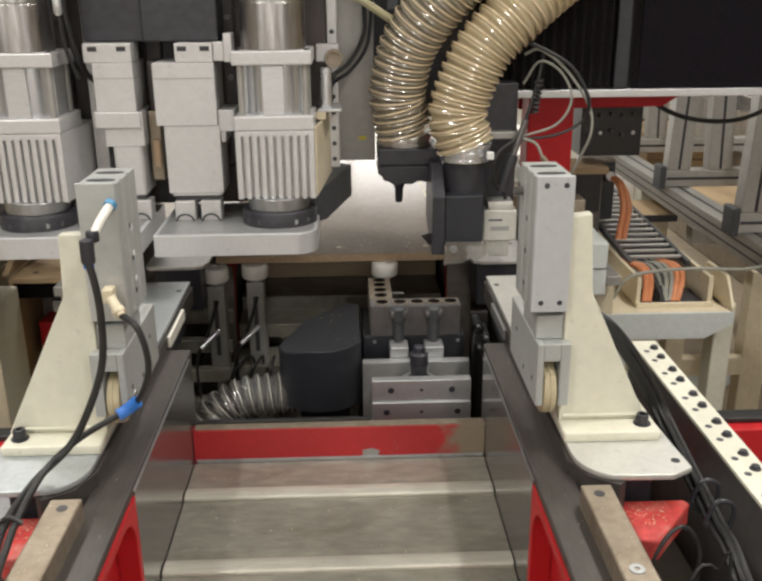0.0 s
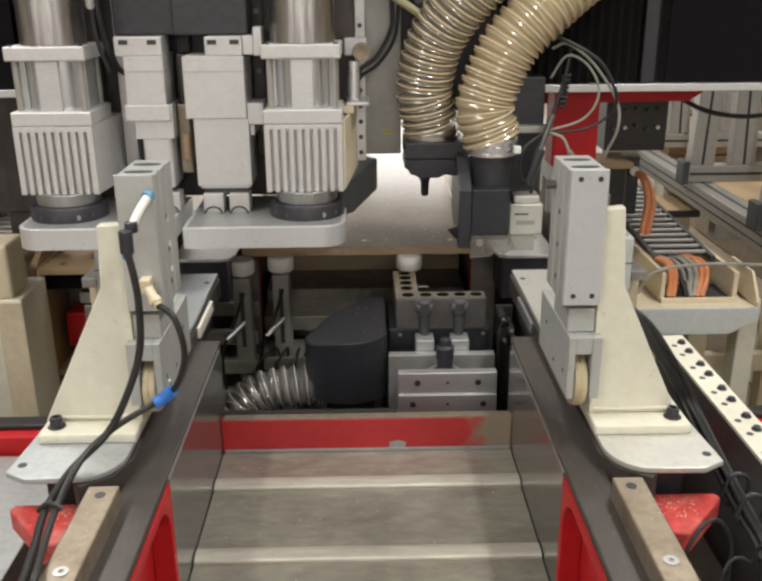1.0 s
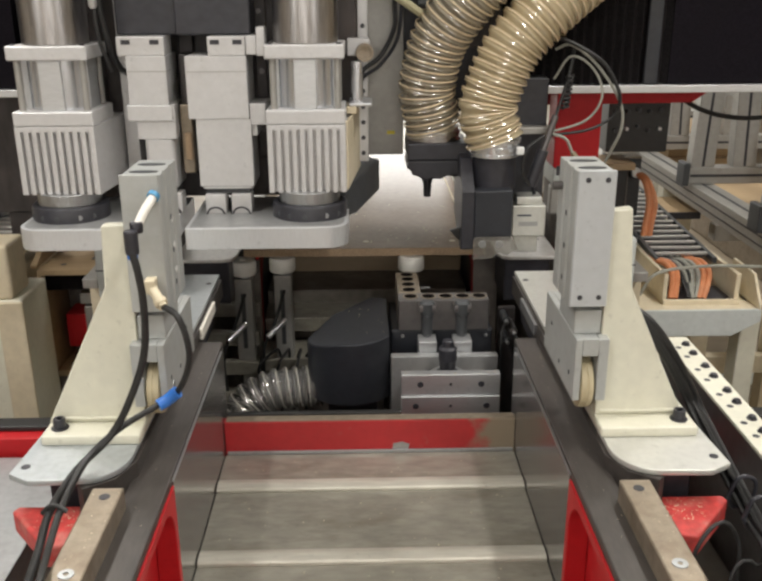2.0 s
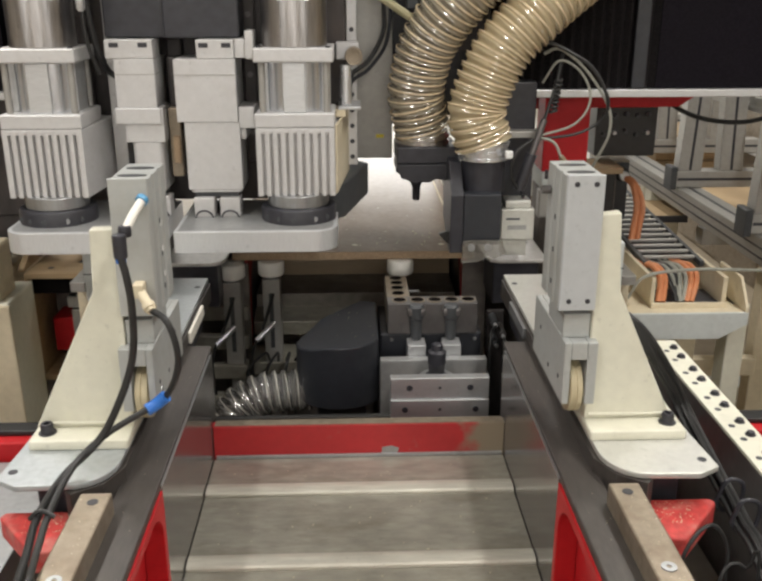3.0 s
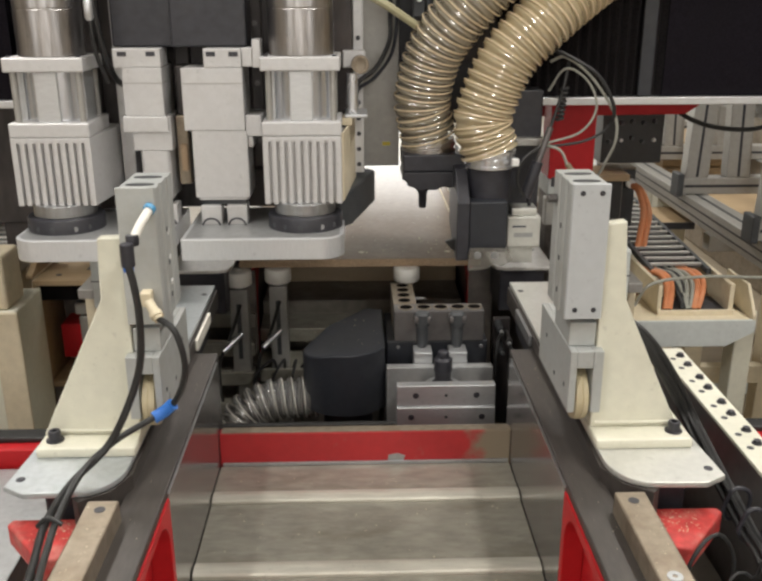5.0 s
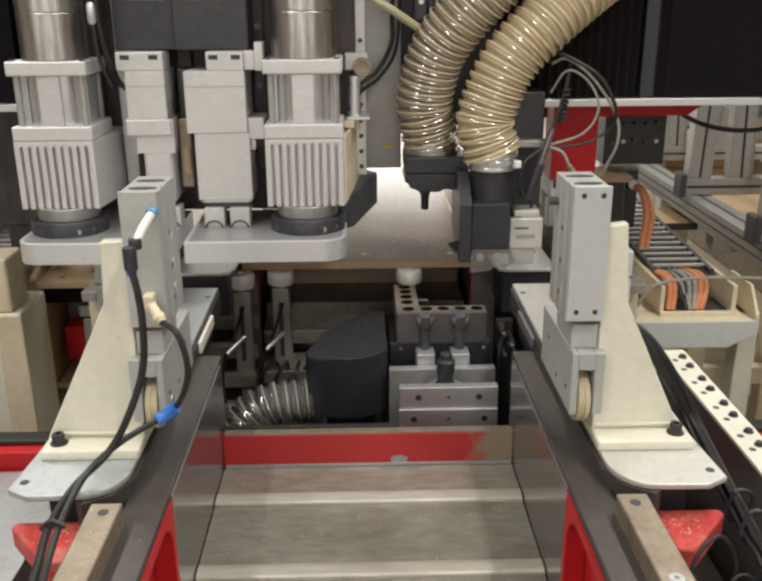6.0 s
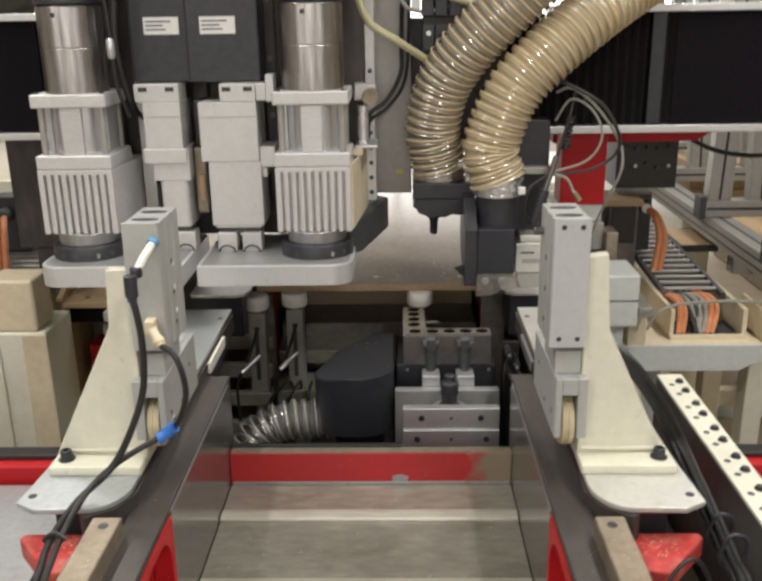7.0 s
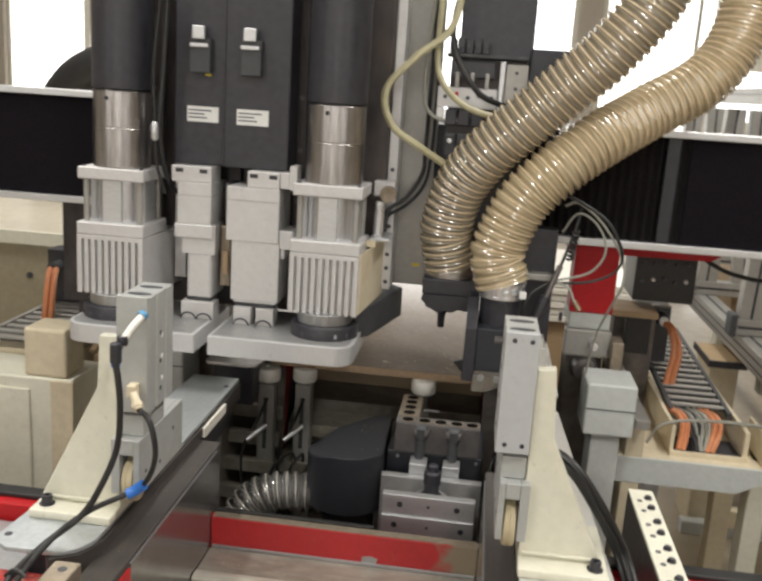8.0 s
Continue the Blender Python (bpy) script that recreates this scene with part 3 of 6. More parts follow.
# steel support plates beside the rails
def support_plate(s, near):
    if near:
        pts = spts(s, [(0.287, 1.760), (0.287, 1.015)] + [(0.337 - 0.05 * math.cos(radians(a)), 1.015 - 0.062 * math.sin(radians(a))) for a in range(10, 91, 10)]
                   + [(0.405, 0.951), (0.434, 0.968), (0.428, 1.05), (0.395, 1.760)])
        label = "worn pale steel plate with a rounded corner, bolted beside the rail"
        holes, under = [(0.418, 0.985), (0.300, 1.70)], (0.302, 0.392, 0.985, 1.745)
    else:
        pts = spts(s, [(0.268, 3.25), (0.268, 1.895), (0.276, 1.872), (0.298, 1.862), (0.395, 1.862), (0.405, 1.875), (0.405, 3.25)])
        label = "scratched grey steel plate beside the rear rail"
        holes, under = [(0.30, 2.0), (0.38, 2.0)], (0.285, 0.388, 1.875, 3.24)
    cx = side(s, 0.35)
    t = thing("support_plate", (cx, pts[0][1] - 0.3, 0.0), label, "steel plate", "support plates")
    part("plate", prism(pts, "z", 0.902, 0.910, 0.0012), (PLATE_PALE if s > 0 else PLATE_GREY) if near else PLATE_REAR, t)
    for hx, hy in holes:
        part("screw_hole", cyl((side(s, hx), hy, 0.910), "z", 0.006, -0.002, 0.0006, 0.0003, 16), BLACK, t)
    a, b, c, d = under
    part("carrier_bar", sbx(s, a, b, c, d, 0.80, 0.902, w=0.004), BLACK, t)
    part("column", sbx(s, a + 0.02, b - 0.01, d - 0.30, d - 0.05, 0.0, 0.80, w=0.003), DARK, t)
    if near:
        part("edge_strip", sbx(s, 0.2755, 0.2815, 1.475, 1.62, 0.879, 0.900, w=0.001), EDGE_BAND if s < 0 else STEEL, t, "bright edge strip")
        part("lower_skirt", prism(spts(s, [(0.282, 1.755), (0.282, 1.01), (0.30, 0.968), (0.335, 0.945), (0.345, 0.955), (0.31, 0.985), (0.292, 1.02), (0.292, 1.755)]), "z", 0.862, 0.901, 0.001), RAIL_BLACK, t)
    return t


for s in (1, -1):
    support_plate(s, True)
    support_plate(s, False)


# ---------------------------------------------------------------- clamp stations
def clamp_station(s):
    left = s < 0
    t = thing("clamp_station", (side(s, 0.30), 1.10, 0.910),
              "cream gusset bracket with grey pneumatic clamp and yellowed roller", "clamp", "panel clamps")
    # the gusset bracket
    prof = spts(s, [(0.2845, 0.924), (0.2845, 1.217), (0.3115, 1.220), (0.3195, 1.112), (0.407, 0.924)])
    if left:
        prof = [(-0.3405, 0.924), (-0.3405, 1.205), (-0.372, 1.204), (-0.376, 1.120), (-0.473, 0.924)]
    br = part("bracket", prism(prof, "y", 1.078, 1.096, 0.002), CREAM, t, "cream painted gusset bracket")
    part("rib", sbx(s, 0.2845, 0.3025, 1.096, 1.165, 0.924, 1.195, w=0.002), CREAM, br)
    part("weld_seam", tube([(side(s, 0.29), 1.077, 0.931), (side(s, 0.34), 1.0765, 0.931), (side(s, 0.395), 1.077, 0.931)], 0.0025, 8, 0.01), CREAM, br)
    part("foot_plate", sbx(s, 0.2835, 0.4165, 1.038, 1.20, 0.910, 0.924, w=0.003), CREAM, t, "cream foot plate")
    part("foot_screw", merge(socket_screw((side(s, 0.397), 1.062, 0.924), "z", 0.0085, 0.015), cyl((side(s, 0.397), 1.062, 0.924), "z", 0.012, 0, 0.0022)), BLACK, t, "black socket screw")
    # the pneumatic clamp body
    body = part("clamp_body", prism(spts(s, [(0.2345, 1.0725), (0.2345, 1.094), (0.2365, 1.096), (0.2365, 1.104), (0.2345, 1.106), (0.2345, 1.132), (0.2365, 1.134), (0.2365, 1.142), (0.2345, 1.144), (0.2345, 1.172), (0.2825, 1.172), (0.2825, 1.0725)]), "z", 1.088, 1.270, 0.0008), ALU_CLAMP, t, "grey anodised clamp body")
    part("face_plate", sbx(s, 0.2350, 0.2835, 1.066, 1.0722, 1.090, 1.272, w=0.001), CLAMP_FACE if not left else ALU_CLAMP, body)
    if not left:
        for hx in (0.2475, 0.2725):
            for hz in (1.103, 1.260):
                part("screw", cyl((hx, 1.066, hz), "y", 0.0036, -0.0008, 0.002, 0.0006, 14), BLACK, body)
    else:
        for hz in (1.13, 1.165, 1.20):
            part("drill_hole", cyl((side(s, 0.2345), 1.125, hz), "x", 0.0045, -0.001, 0.0008, 0.0003, 14), LABEL, body)
    for yy in (1.094, 1.141):
        bore = [(side(s, 0.2585 + 0.0185 * math.cos(radians(a))), yy + 0.0075 * math.sin(radians(a))) for a in range(0, 360, 18)]
        part("top_bore", prism(bore, "z", 1.2695, 1.2708, 0), CHARCOAL, body)
    for k in range(3):
        part("side_port", cyl((side(s, 0.2345), 1.118, 1.115 + 0.045 * k), "x", 0.004, -0.0007, 0.0007, 0.0003, 12), CHARCOAL, body)
    # sliding neck and fork
    part("slide_neck", sbx(s, 0.247, 0.2835, 1.082, 1.17, 1.0452, 1.079, w=0.0015), ALU_CLAMP, t)
    part("piston_rod", cyl((side(s, 0.262), 1.11, 0), "z", 0.009, 1.079, 1.0885, 0.001, 18), CHROME, t)
    # solid black block in place of an open gap beside the neck
    part("dark_gap", sbx(s, 0.2705, 0.2838, 1.118, 1.15, 1.03, 1.10, w=0.001), BLACK, t)
    fork = part("fork", sbx(s, 0.2465, 0.2560, 1.062, 1.256, 0.954, 1.045, w=0.0015), ALU_CLAMP, t, "grey aluminium roller fork")
    part("fork_bridge", sbx(s, 0.2562, 0.2778, 1.0625, 1.255, 1.020, 1.0448, w=0.001), ALU_CLAMP, fork)
    part("fork_cheek", sbx(s, 0.2780, 0.2915, 1.062, 1.20, 0.954, 1.045, w=0.0012), ALU_CLAMP, fork)
    part("fork_back", sbx(s, 0.2562, 0.2778, 1.142, 1.25, 0.956, 1.0198, w=0.001), BLACK, fork)
    for hy, hz in ((1.09, 0.985), (1.15, 0.975), (1.21, 1.01)):
        part("pin_hole", cyl((side(s, 0.2465), hy, hz), "x", 0.0035, -0.0006, 0.0006, 0.0002, 12), CHARCOAL, fork)
    part("axle", cyl((side(s, 0.2667), 1.099, 0.970), "x", 0.006, -0.0195, 0.022), STEEL, fork)
    part("roller", turned((side(s, 0.2669), 1.099, 0.970), "x", [(-0.0095, 0.020), (-0.0095, 0.035), (-0.0078, 0.0385), (-0.001, 0.0396), (0, 0.0385), (0.001, 0.0396), (0.0078, 0.0385), (0.0095, 0.035), (0.0095, 0.020)], 40), WHEEL, t, "yellowed rubber roller")
    if not left:
        part("fitting", cyl((0.2335, 1.150, 1.235), "x", 0.006, -0.012, 0.001, 0.001, 14), STEEL_DARK, t)
    return t


clamp_station(1)
clamp_l = clamp_station(-1)

# pneumatic hoses of one clamp
t = thing("air_hose", (-0.36, 1.0, 0.912), "black pneumatic hose from the clamp to the rail", "hose", "air hoses")
part("hose", tube([(-0.3145, 1.022, 1.208), (-0.317, 1.010, 1.195), (-0.311, 1.006, 1.166), (-0.308, 1.006, 1.122), (-0.314, 1.008, 1.057), (-0.336, 1.0, 0.996), (-0.363, 0.99, 0.950),
                   (-0.401, 0.955, 0.9195), (-0.404, 0.87, 0.9185), (-0.392, 0.79, 0.915), (-0.380, 0.66, 0.90), (-0.40, 0.50, 0.80)], 0.0048), BLACK_RUB, t)
part("elbow", merge(cyl((-0.3165, 1.012, 1.186), "z", 0.0085, 0, 0.030, 0.002, 16), cyl((-0.3125, 1.026, 1.217), "z", 0.0080, -0.008, 0.006, 0.002, 16)), BLACK, t, "black elbow connector")
part("stem", tube([(-0.3125, 1.024, 1.214), (-0.305, 1.042, 1.232), (-0.297, 1.066, 1.246)], 0.0058, 12), NYLON, t, "white connector stem")
part("collar", tube([(-0.2985, 1.062, 1.244), (-0.2965, 1.0675, 1.2475)], 0.0078, 14, 0.003), BLUE_LIGHT, t, "light blue release collar")
part("lower_collar", cyl((-0.3165, 1.011, 1.1835), "z", 0.0065, -0.003, 0.003, 0.001, 14), BLUE, t, "blue release collar")
t = thing("air_hose", (-0.33, 1.0, 0.912), "black pneumatic hose bound with a blue tie", "hose", "air hoses")
part("hose", tube([(-0.294, 1.034, 1.112), (-0.270, 1.022, 1.098), (-0.260, 1.020, 1.051), (-0.273, 1.028, 1.006), (-0.296, 1.030, 0.981), (-0.351, 1.0, 0.957), (-0.387, 0.965, 0.932),
                   (-0.392, 0.88, 0.921), (-0.384, 0.81, 0.918), (-0.369, 0.70, 0.912), (-0.39, 0.54, 0.82)], 0.0043), BLACK_RUB, t)
part("hose_fitting", merge(bx(-0.3165, -0.3025, 1.046, 1.066, 1.121, 1.140, 0.002), tube([(-0.307, 1.052, 1.128), (-0.290, 1.031, 1.110)], 0.0066, 14, 0.006), tube([(-0.2965, 1.039, 1.117), (-0.2925, 1.034, 1.1125)], 0.0084, 16, 0.003)), CREAM_OLD, t, "pale beige hose fitting")
part("tie", tube([(-0.282, 1.030, 0.992), (-0.296, 1.030, 0.980), (-0.308, 1.023, 0.975)], 0.0085, 12), BLUE, t, "blue cable tie sleeve")
t = thing("cable_clip", (-0.398, 0.87, 0.912), "small black clip binding the two air hoses", "cable clip")
part("band", tube([(-0.412, 0.868, 0.918), (-0.398, 0.868, 0.929), (-0.383, 0.868, 0.920)], 0.003, 8, 0.004), BLACK_RUB, t)


# brown stop bars and red corner gussets in front of the plates
def stop_bar(s):
    t = thing("stop_bar", (side(s, 0.299), 0.7, 0.0), "browned steel bar with screw holes along the rail", "steel bar", "stop bars")
    part("bar", sbx(s, 0.2795, 0.3185, 0.40, 0.935, 0.868, 0.909, w=0.0025), STEEL_BROWN, t)
    part("hole", cyl((side(s, 0.298), 0.914, 0.909), "z", 0.0068, -0.002, 0.0006, 0.0003, 18), BLACK, t)
    part("washer", ringed((side(s, 0.298), 0.767, 0.909), "z", 0.0032, 0.0085, -0.001, 0.0012, 20), STEEL_PLATE, t, "bright steel washer")
    part("pedestal", sbx(s, 0.291, 0.312, 0.42, 0.90, 0.0, 0.868, w=0.002), DARK, t)
    return t


def corner_gusset(s):
    t = thing("corner_gusset", (side(s, 0.37), 0.93, 0.0), "dusty red steel corner gusset beside the bar", "bracket", "corner gussets")
    part("gusset", prism(spts(s, [(0.335, 0.968), (0.428, 0.968), (0.432, 0.957), (0.366, 0.880), (0.335, 0.886)]), "z", 0.832, 0.862, 0.003), RED_DUSTY, t)
    part("leg", sbx(s, 0.338, 0.362, 0.895, 0.955, 0.0, 0.832, w=0.003), RED, t)


for s in (1, -1):
    stop_bar(s)
    corner_gusset(s)


solo("drip_tray", merge(bx(0.318, 0.505, 0.42, 1.392, 0.655, 0.662, 0.001), bx(0.318, 0.322, 0.42, 1.392, 0.662, 0.70, 0.001)), ALU_DULL, "grey sheet metal tray under the loose cables", "tray")
solo("tray_stand", bx(0.33, 0.49, 0.45, 1.38, 0.0, 0.6545, 0.002), DARK, "dark stand carrying the sheet metal tray", "stand")
# perforated angle rail and the cables along it
t = thing("perforated_rail", (0.533, 1.05, 0.0), "white perforated steel rail with black bolts", "steel rail")
part("top_flange", bx(0.510, 0.556, 0.42, 1.462, 0.872, 0.878, 0.0015), CREAM, t)
part("web", bx(0.510, 0.516, 0.42, 1.462, 0.60, 0.8715, 0.001), STEEL_DARK, t, "dark grey web")
part("stand", bx(0.517, 0.55, 1.30, 1.40, 0.0, 0.8715, 0.002), DARK, t)
part("stand", bx(0.517, 0.55, 0.50, 0.60, 0.0, 0.8715, 0.002), DARK, t)
for k in range(9):
    yy = 1.425 - 0.0935 * k
    for dx, dy in ((0.541, 0.0), (0.540, -0.040)):
        part("bolt", merge(cyl((dx, yy + dy, 0.878), "z", 0.0062, 0, 0.006, 0.001, 6), cyl((dx, yy + dy, 0.878), "z", 0.0078, 0, 0.0018, 0.0005, 16)), BLACK, t)
    part("hole", cyl((0.524, yy - 0.012, 0.878), "z", 0.0052, -0.002, 0.0004, 0.0002, 14), CHARCOAL, t)
    part("hole", cyl((0.525, yy - 0.052, 0.878), "z", 0.0052, -0.002, 0.0004, 0.0002, 14), CHARCOAL, t)


def cable(pts, r, material, label, group="loose cables", step=0.01):
    return solo("cable", tube(pts, r, 8, step), material, label, "cable", group)


for k, (dx, dz, r) in enumerate(((0, 0, 0.0065), (-0.008, 0.003, 0.005), (0.006, 0.008, 0.005), (-0.003, 0.011, 0.004))):
    cable([(0.308 + dx, 1.185 + dx, 1.045 + dz), (0.335 + dx, 1.165 + dx, 1.048 + dz), (0.366 + dx, 1.150, 1.030 + dz), (0.395 + dx, 1.140, 0.995 + dz), (0.430 + dx, 1.145, 0.940 + dz), (0.456 + dx, 1.140, 0.890 + dz), (0.468 + dx, 1.06, 0.850 + dz * 1.2), (0.468 + dx, 0.95, 0.829 + dz),
           (0.462 + dx, 0.86, 0.82 + dz), (0.45 + dx, 0.6, 0.70 + dz), (0.45 + dx, 0.5, 0.004 + r)], r, BLACK_RUB, "black cable in the bundle along the perforated rail", "bundled cables")
for yy in (0.95, 1.0):
    solo("cable_tie", tube([(0.452, yy, 0.838), (0.464, yy, 0.868), (0.486, yy, 0.862), (0.484, yy, 0.830), (0.462, yy, 0.822), (0.452, yy, 0.838)], 0.003, 8, 0.004), BLACK, "black tie round the cable bundle", "cable tie", "cable ties")
cable([(0.33, 0.84, 0.004), (0.338, 0.845, 0.70), (0.345, 0.85, 0.83), (0.362, 0.858, 0.878), (0.389, 0.868, 0.890), (0.410, 0.868, 0.858), (0.410, 0.86, 0.80), (0.42, 0.83, 0.4), (0.43, 0.83, 0.006)], 0.0026, BLACK_RUB, "black looped cable beside the red gusset")
cable([(0.40, 0.80, 0.006), (0.395, 0.82, 0.6), (0.392, 0.84, 0.80), (0.405, 0.85, 0.845), (0.428, 0.85, 0.840), (0.440, 0.84, 0.80), (0.44, 0.8, 0.006)], 0.0022, BLACK_RUB, "thin black looped cable beside the red gusset")
cable([(0.36, 0.76, 0.005), (0.37, 0.78, 0.65), (0.39, 0.80, 0.80), (0.42, 0.82, 0.79), (0.44, 0.80, 0.72), (0.45, 0.76, 0.005)], 0.004, GREY_CABLE, "thin grey looped cable by the machine base")

# ---------------------------------------------------------------- units in the pit between the rails
def support_roller(x, y, post, label):
    t = thing("support_roller", (x, y, 0.42), label, "roller", "support rollers")
    part("roller", turned((x, y, 0.843), "z", [(0, 0.024), (0, 0.029), (0.004, 0.0315), (0.028, 0.0315), (0.034, 0.029), (0.0355, 0.024), (0.0355, 0.008), (0.026, 0.0075)], 32), NYLON, t, "white nylon roller")
    part("spindle", cyl((x, y, 0), "z", 0.014, 0.80, 0.843, 0.001, 20), STEEL, t)
    if post:
        part("post", bx(x - 0.021, x + 0.021, y - 0.02, y + 0.022, 0.62, 0.835, 0.003), ALU_DULL, t)
        part("lower_post", bx(x - 0.012, x + 0.026, y - 0.018, y + 0.03, 0.42, 0.62, 0.002), ALU_DULL, t)
        part("slot", bx(x - 0.006, x + 0.004, y - 0.0215, y - 0.0195, 0.66, 0.80, 0.0005), CHARCOAL, t)
        part("rod", tube([(x + 0.004, y - 0.022, 0.80), (x - 0.008, y - 0.05, 0.76), (x - 0.02, y - 0.075, 0.73)], 0.004, 8), BLACK_RUB, t)
        part("valve", tube([(x - 0.035, y - 0.07, 0.70), (x + 0.006, y - 0.035, 0.73)], 0.0065, 10), ALU, t, "small steel flow valve")
        part("air_line", tube([(x - 0.035, y - 0.07, 0.70), (x - 0.046, y - 0.075, 0.66), (x - 0.045, y - 0.06, 0.56), (x - 0.03, y - 0.02, 0.42)], 0.0035, 8), BLACK_RUB, t)
    else:
        part("post", bx(x - 0.018, x + 0.018, y - 0.015, y + 0.02, 0.42, 0.80, 0.003), ALU_DULL, t)
        part("side_pin", tube([(x + 0.01, y - 0.015, 0.80), (x + 0.045, y - 0.02, 0.802)], 0.004, 8), STEEL, t)


support_roller(-0.322, 1.962, True, "white nylon support roller on a grey aluminium post")
support_roller(-0.231, 1.985, True, "white nylon support roller on a grey aluminium post")
support_roller(0.078, 1.985, False, "bright white nylon support roller behind the drill block")


t = thing("drill_block", (0.13, 1.72, 0.42), "grey steel drilling block with rows of bored spindles", "drilling unit")
row = part("front_block", bx(0.036, 0.226, 1.700, 1.745, 0.800, 0.868, 0.002), STEEL_DARK, t)
col = part("side_block", bx(0.036, 0.086, 1.7455, 1.885, 0.800, 0.868, 0.002), STEEL_BROWN, t, "browned side block")
for cx in (0.062, 0.100, 0.136, 0.172, 0.207):
    part("bore", merge(cyl((cx, 1.7225, 0.868), "z", 0.0138, -0.001, 0.0010, 0.0003, 24)), BORE, row, "dark bored spindle hole")
    part("rim", ringed((cx, 1.7225, 0.868), "z", 0.0136, 0.0165, -0.0005, 0.0014, 24), STEEL_BROWN, row)
for cy in (1.765, 1.800, 1.834, 1.866):
    part("bore", cyl((0.061, cy, 0.868), "z", 0.0138, -0.001, 0.0010, 0.0003, 24), BORE, col, "dark bored spindle hole")
    part("rim", ringed((0.061, cy, 0.868), "z", 0.0136, 0.0165, -0.0005, 0.0014, 24), STEEL_BROWN, col)
for cx in (0.095, 0.168):
    part("chuck", turned((cx, 1.689, 0), "z", [(0.793, 0.009), (0.798, 0.0115), (0.838, 0.0125), (0.842, 0.0155), (0.866, 0.016), (0.870, 0.012)], 20), CHARCOAL, t, "dark tool chuck")
    part("cap", bx(cx - 0.019, cx + 0.019, 1.676, 1.7, 0.848, 0.864, 0.003), STEEL_DARK, t)
    part("pusher_block", bx(cx - 0.019, cx + 0.019, 1.655, 1.70, 0.752, 0.792, 0.002), ALU, t, "bright aluminium pusher block")
part("lower_body", bx(0.020, 0.236, 1.706, 1.88, 0.42, 0.799, 0.004), NAVY, t, "dark blue-grey motor housing")
for cx in (0.045, 0.222):
    part("housing_bolt", cyl((cx, 1.706, 0.785), "y", 0.004, -0.003, 0.001, 0.001, 12), STEEL, t)

t = thing("mounting_plate", (0.13, 1.6, 0.42), "grey mounting plate with a bolted aluminium bar", "mounting plate")
part("plate", bx(0.018, 0.238, 1.632, 1.652, 0.42, 0.770, 0.002), ALU_ANOD, t)
bar = part("bar", bx(0.034, 0.226, 1.520, 1.540, 0.737, 0.781, 0.0015), ALU, t, "bright machined aluminium bar")
low = part("lower_bar", bx(0.034, 0.226, 1.515, 1.542, 0.690, 0.7365, 0.0015), ALU, t)
part("spacer", bx(0.05, 0.21, 1.541, 1.632, 0.60, 0.735, 0.002), DARK, t)
for b, z, xs in ((bar, 0.760, (0.071, 0.189)), (low, 0.716, (0.062, 0.200))):
    for cx in xs:
        part("screw", cyl((cx, 1.520 if b is bar else 1.515, z), "y", 0.0062, -0.0012, 0.002, 0.0006, 18), BLACK, b)
    part("pin", cyl((0.130, 1.520 if b is bar else 1.515, z), "y", 0.0032, -0.001, 0.002, 0.0005, 12), CHARCOAL, b)
part("motor", turned((0.131, 1.60, 0), "z", [(0.735, 0.020), (0.752, 0.022), (0.758, 0.016), (0.776, 0.017), (0.778, 0.0185), (0.802, 0.0185), (0.806, 0.012), (0.818, 0.011), (0.820, 0.008)], 28), BLACK, t, "black cylinder with threaded cap")
part("base_ring", ringed((0.131, 1.60, 0.741), "z", 0.022, 0.036, 0, 0.006, 28), ALU_ANOD, t)
part("front_leg", bx(0.06, 0.20, 1.547, 1.63, 0.42, 0.60, 0.003), DARK, t)

# small valves on a bracket beside the drill block
t = thing("valve_cluster", (0.285, 1.76, 0.42), "small dark pneumatic valves on a bracket in the pit", "valve")
part("bracket", bx(0.262, 0.300, 1.80, 1.812, 0.42, 0.812, 0.002), HOUSING, t)
for k, (dx, dz) in enumerate(((0.0, 0.800), (0.016, 0.778), (0.004, 0.752))):
    v = part("valve_body", cyl((0.272 + dx, 1.80, dz), "y", 0.0085, -0.05 - 0.012 * (k % 2), 0.0, 0.002, 16), STEEL_DARK if k % 2 else CHARCOAL, t)
    part("nozzle", cyl((0.272 + dx, 1.75 - 0.012 * (k % 2), dz), "y", 0.004, -0.014, 0.0, 0.001, 12), ALU, v)
part("air_line", tube([(0.272, 1.738, 0.800), (0.258, 1.71, 0.792), (0.255, 1.70, 0.74), (0.262, 1.72, 0.62), (0.268, 1.76, 0.42)], 0.0032, 8), BLACK_RUB, t)
part("air_line", tube([(0.288, 1.726, 0.778), (0.292, 1.70, 0.76), (0.285, 1.70, 0.68), (0.28, 1.74, 0.42)], 0.0032, 8), BLACK_RUB, t)

# suction hood and its clear hose
hood = [(-0.157, 1.69)] + [(-0.067 - 0.090 * math.cos(radians(a)), 1.69 - 0.078 * math.sin(radians(a))) for a in range(12, 150, 12)] + [(0.016, 1.655), (0.016, 1.85), (-0.020, 1.86), (-0.105, 1.775)]
t = thing("suction_hood", (-0.07, 1.7, 0.42), "dark slate suction hood with a curved front", "dust hood")
hb = prism(hood, "z", 0.668, 0.806, 0.003, 2)
for v in hb.verts:
    if v.co.z > 0.75:
        v.co.z += 0.012 * (v.co.y - 1.62) / 0.23 - 0.022 * max(0, (-0.09 - v.co.x) / 0.07)
part("hood_shell", hb, NAVY, t)
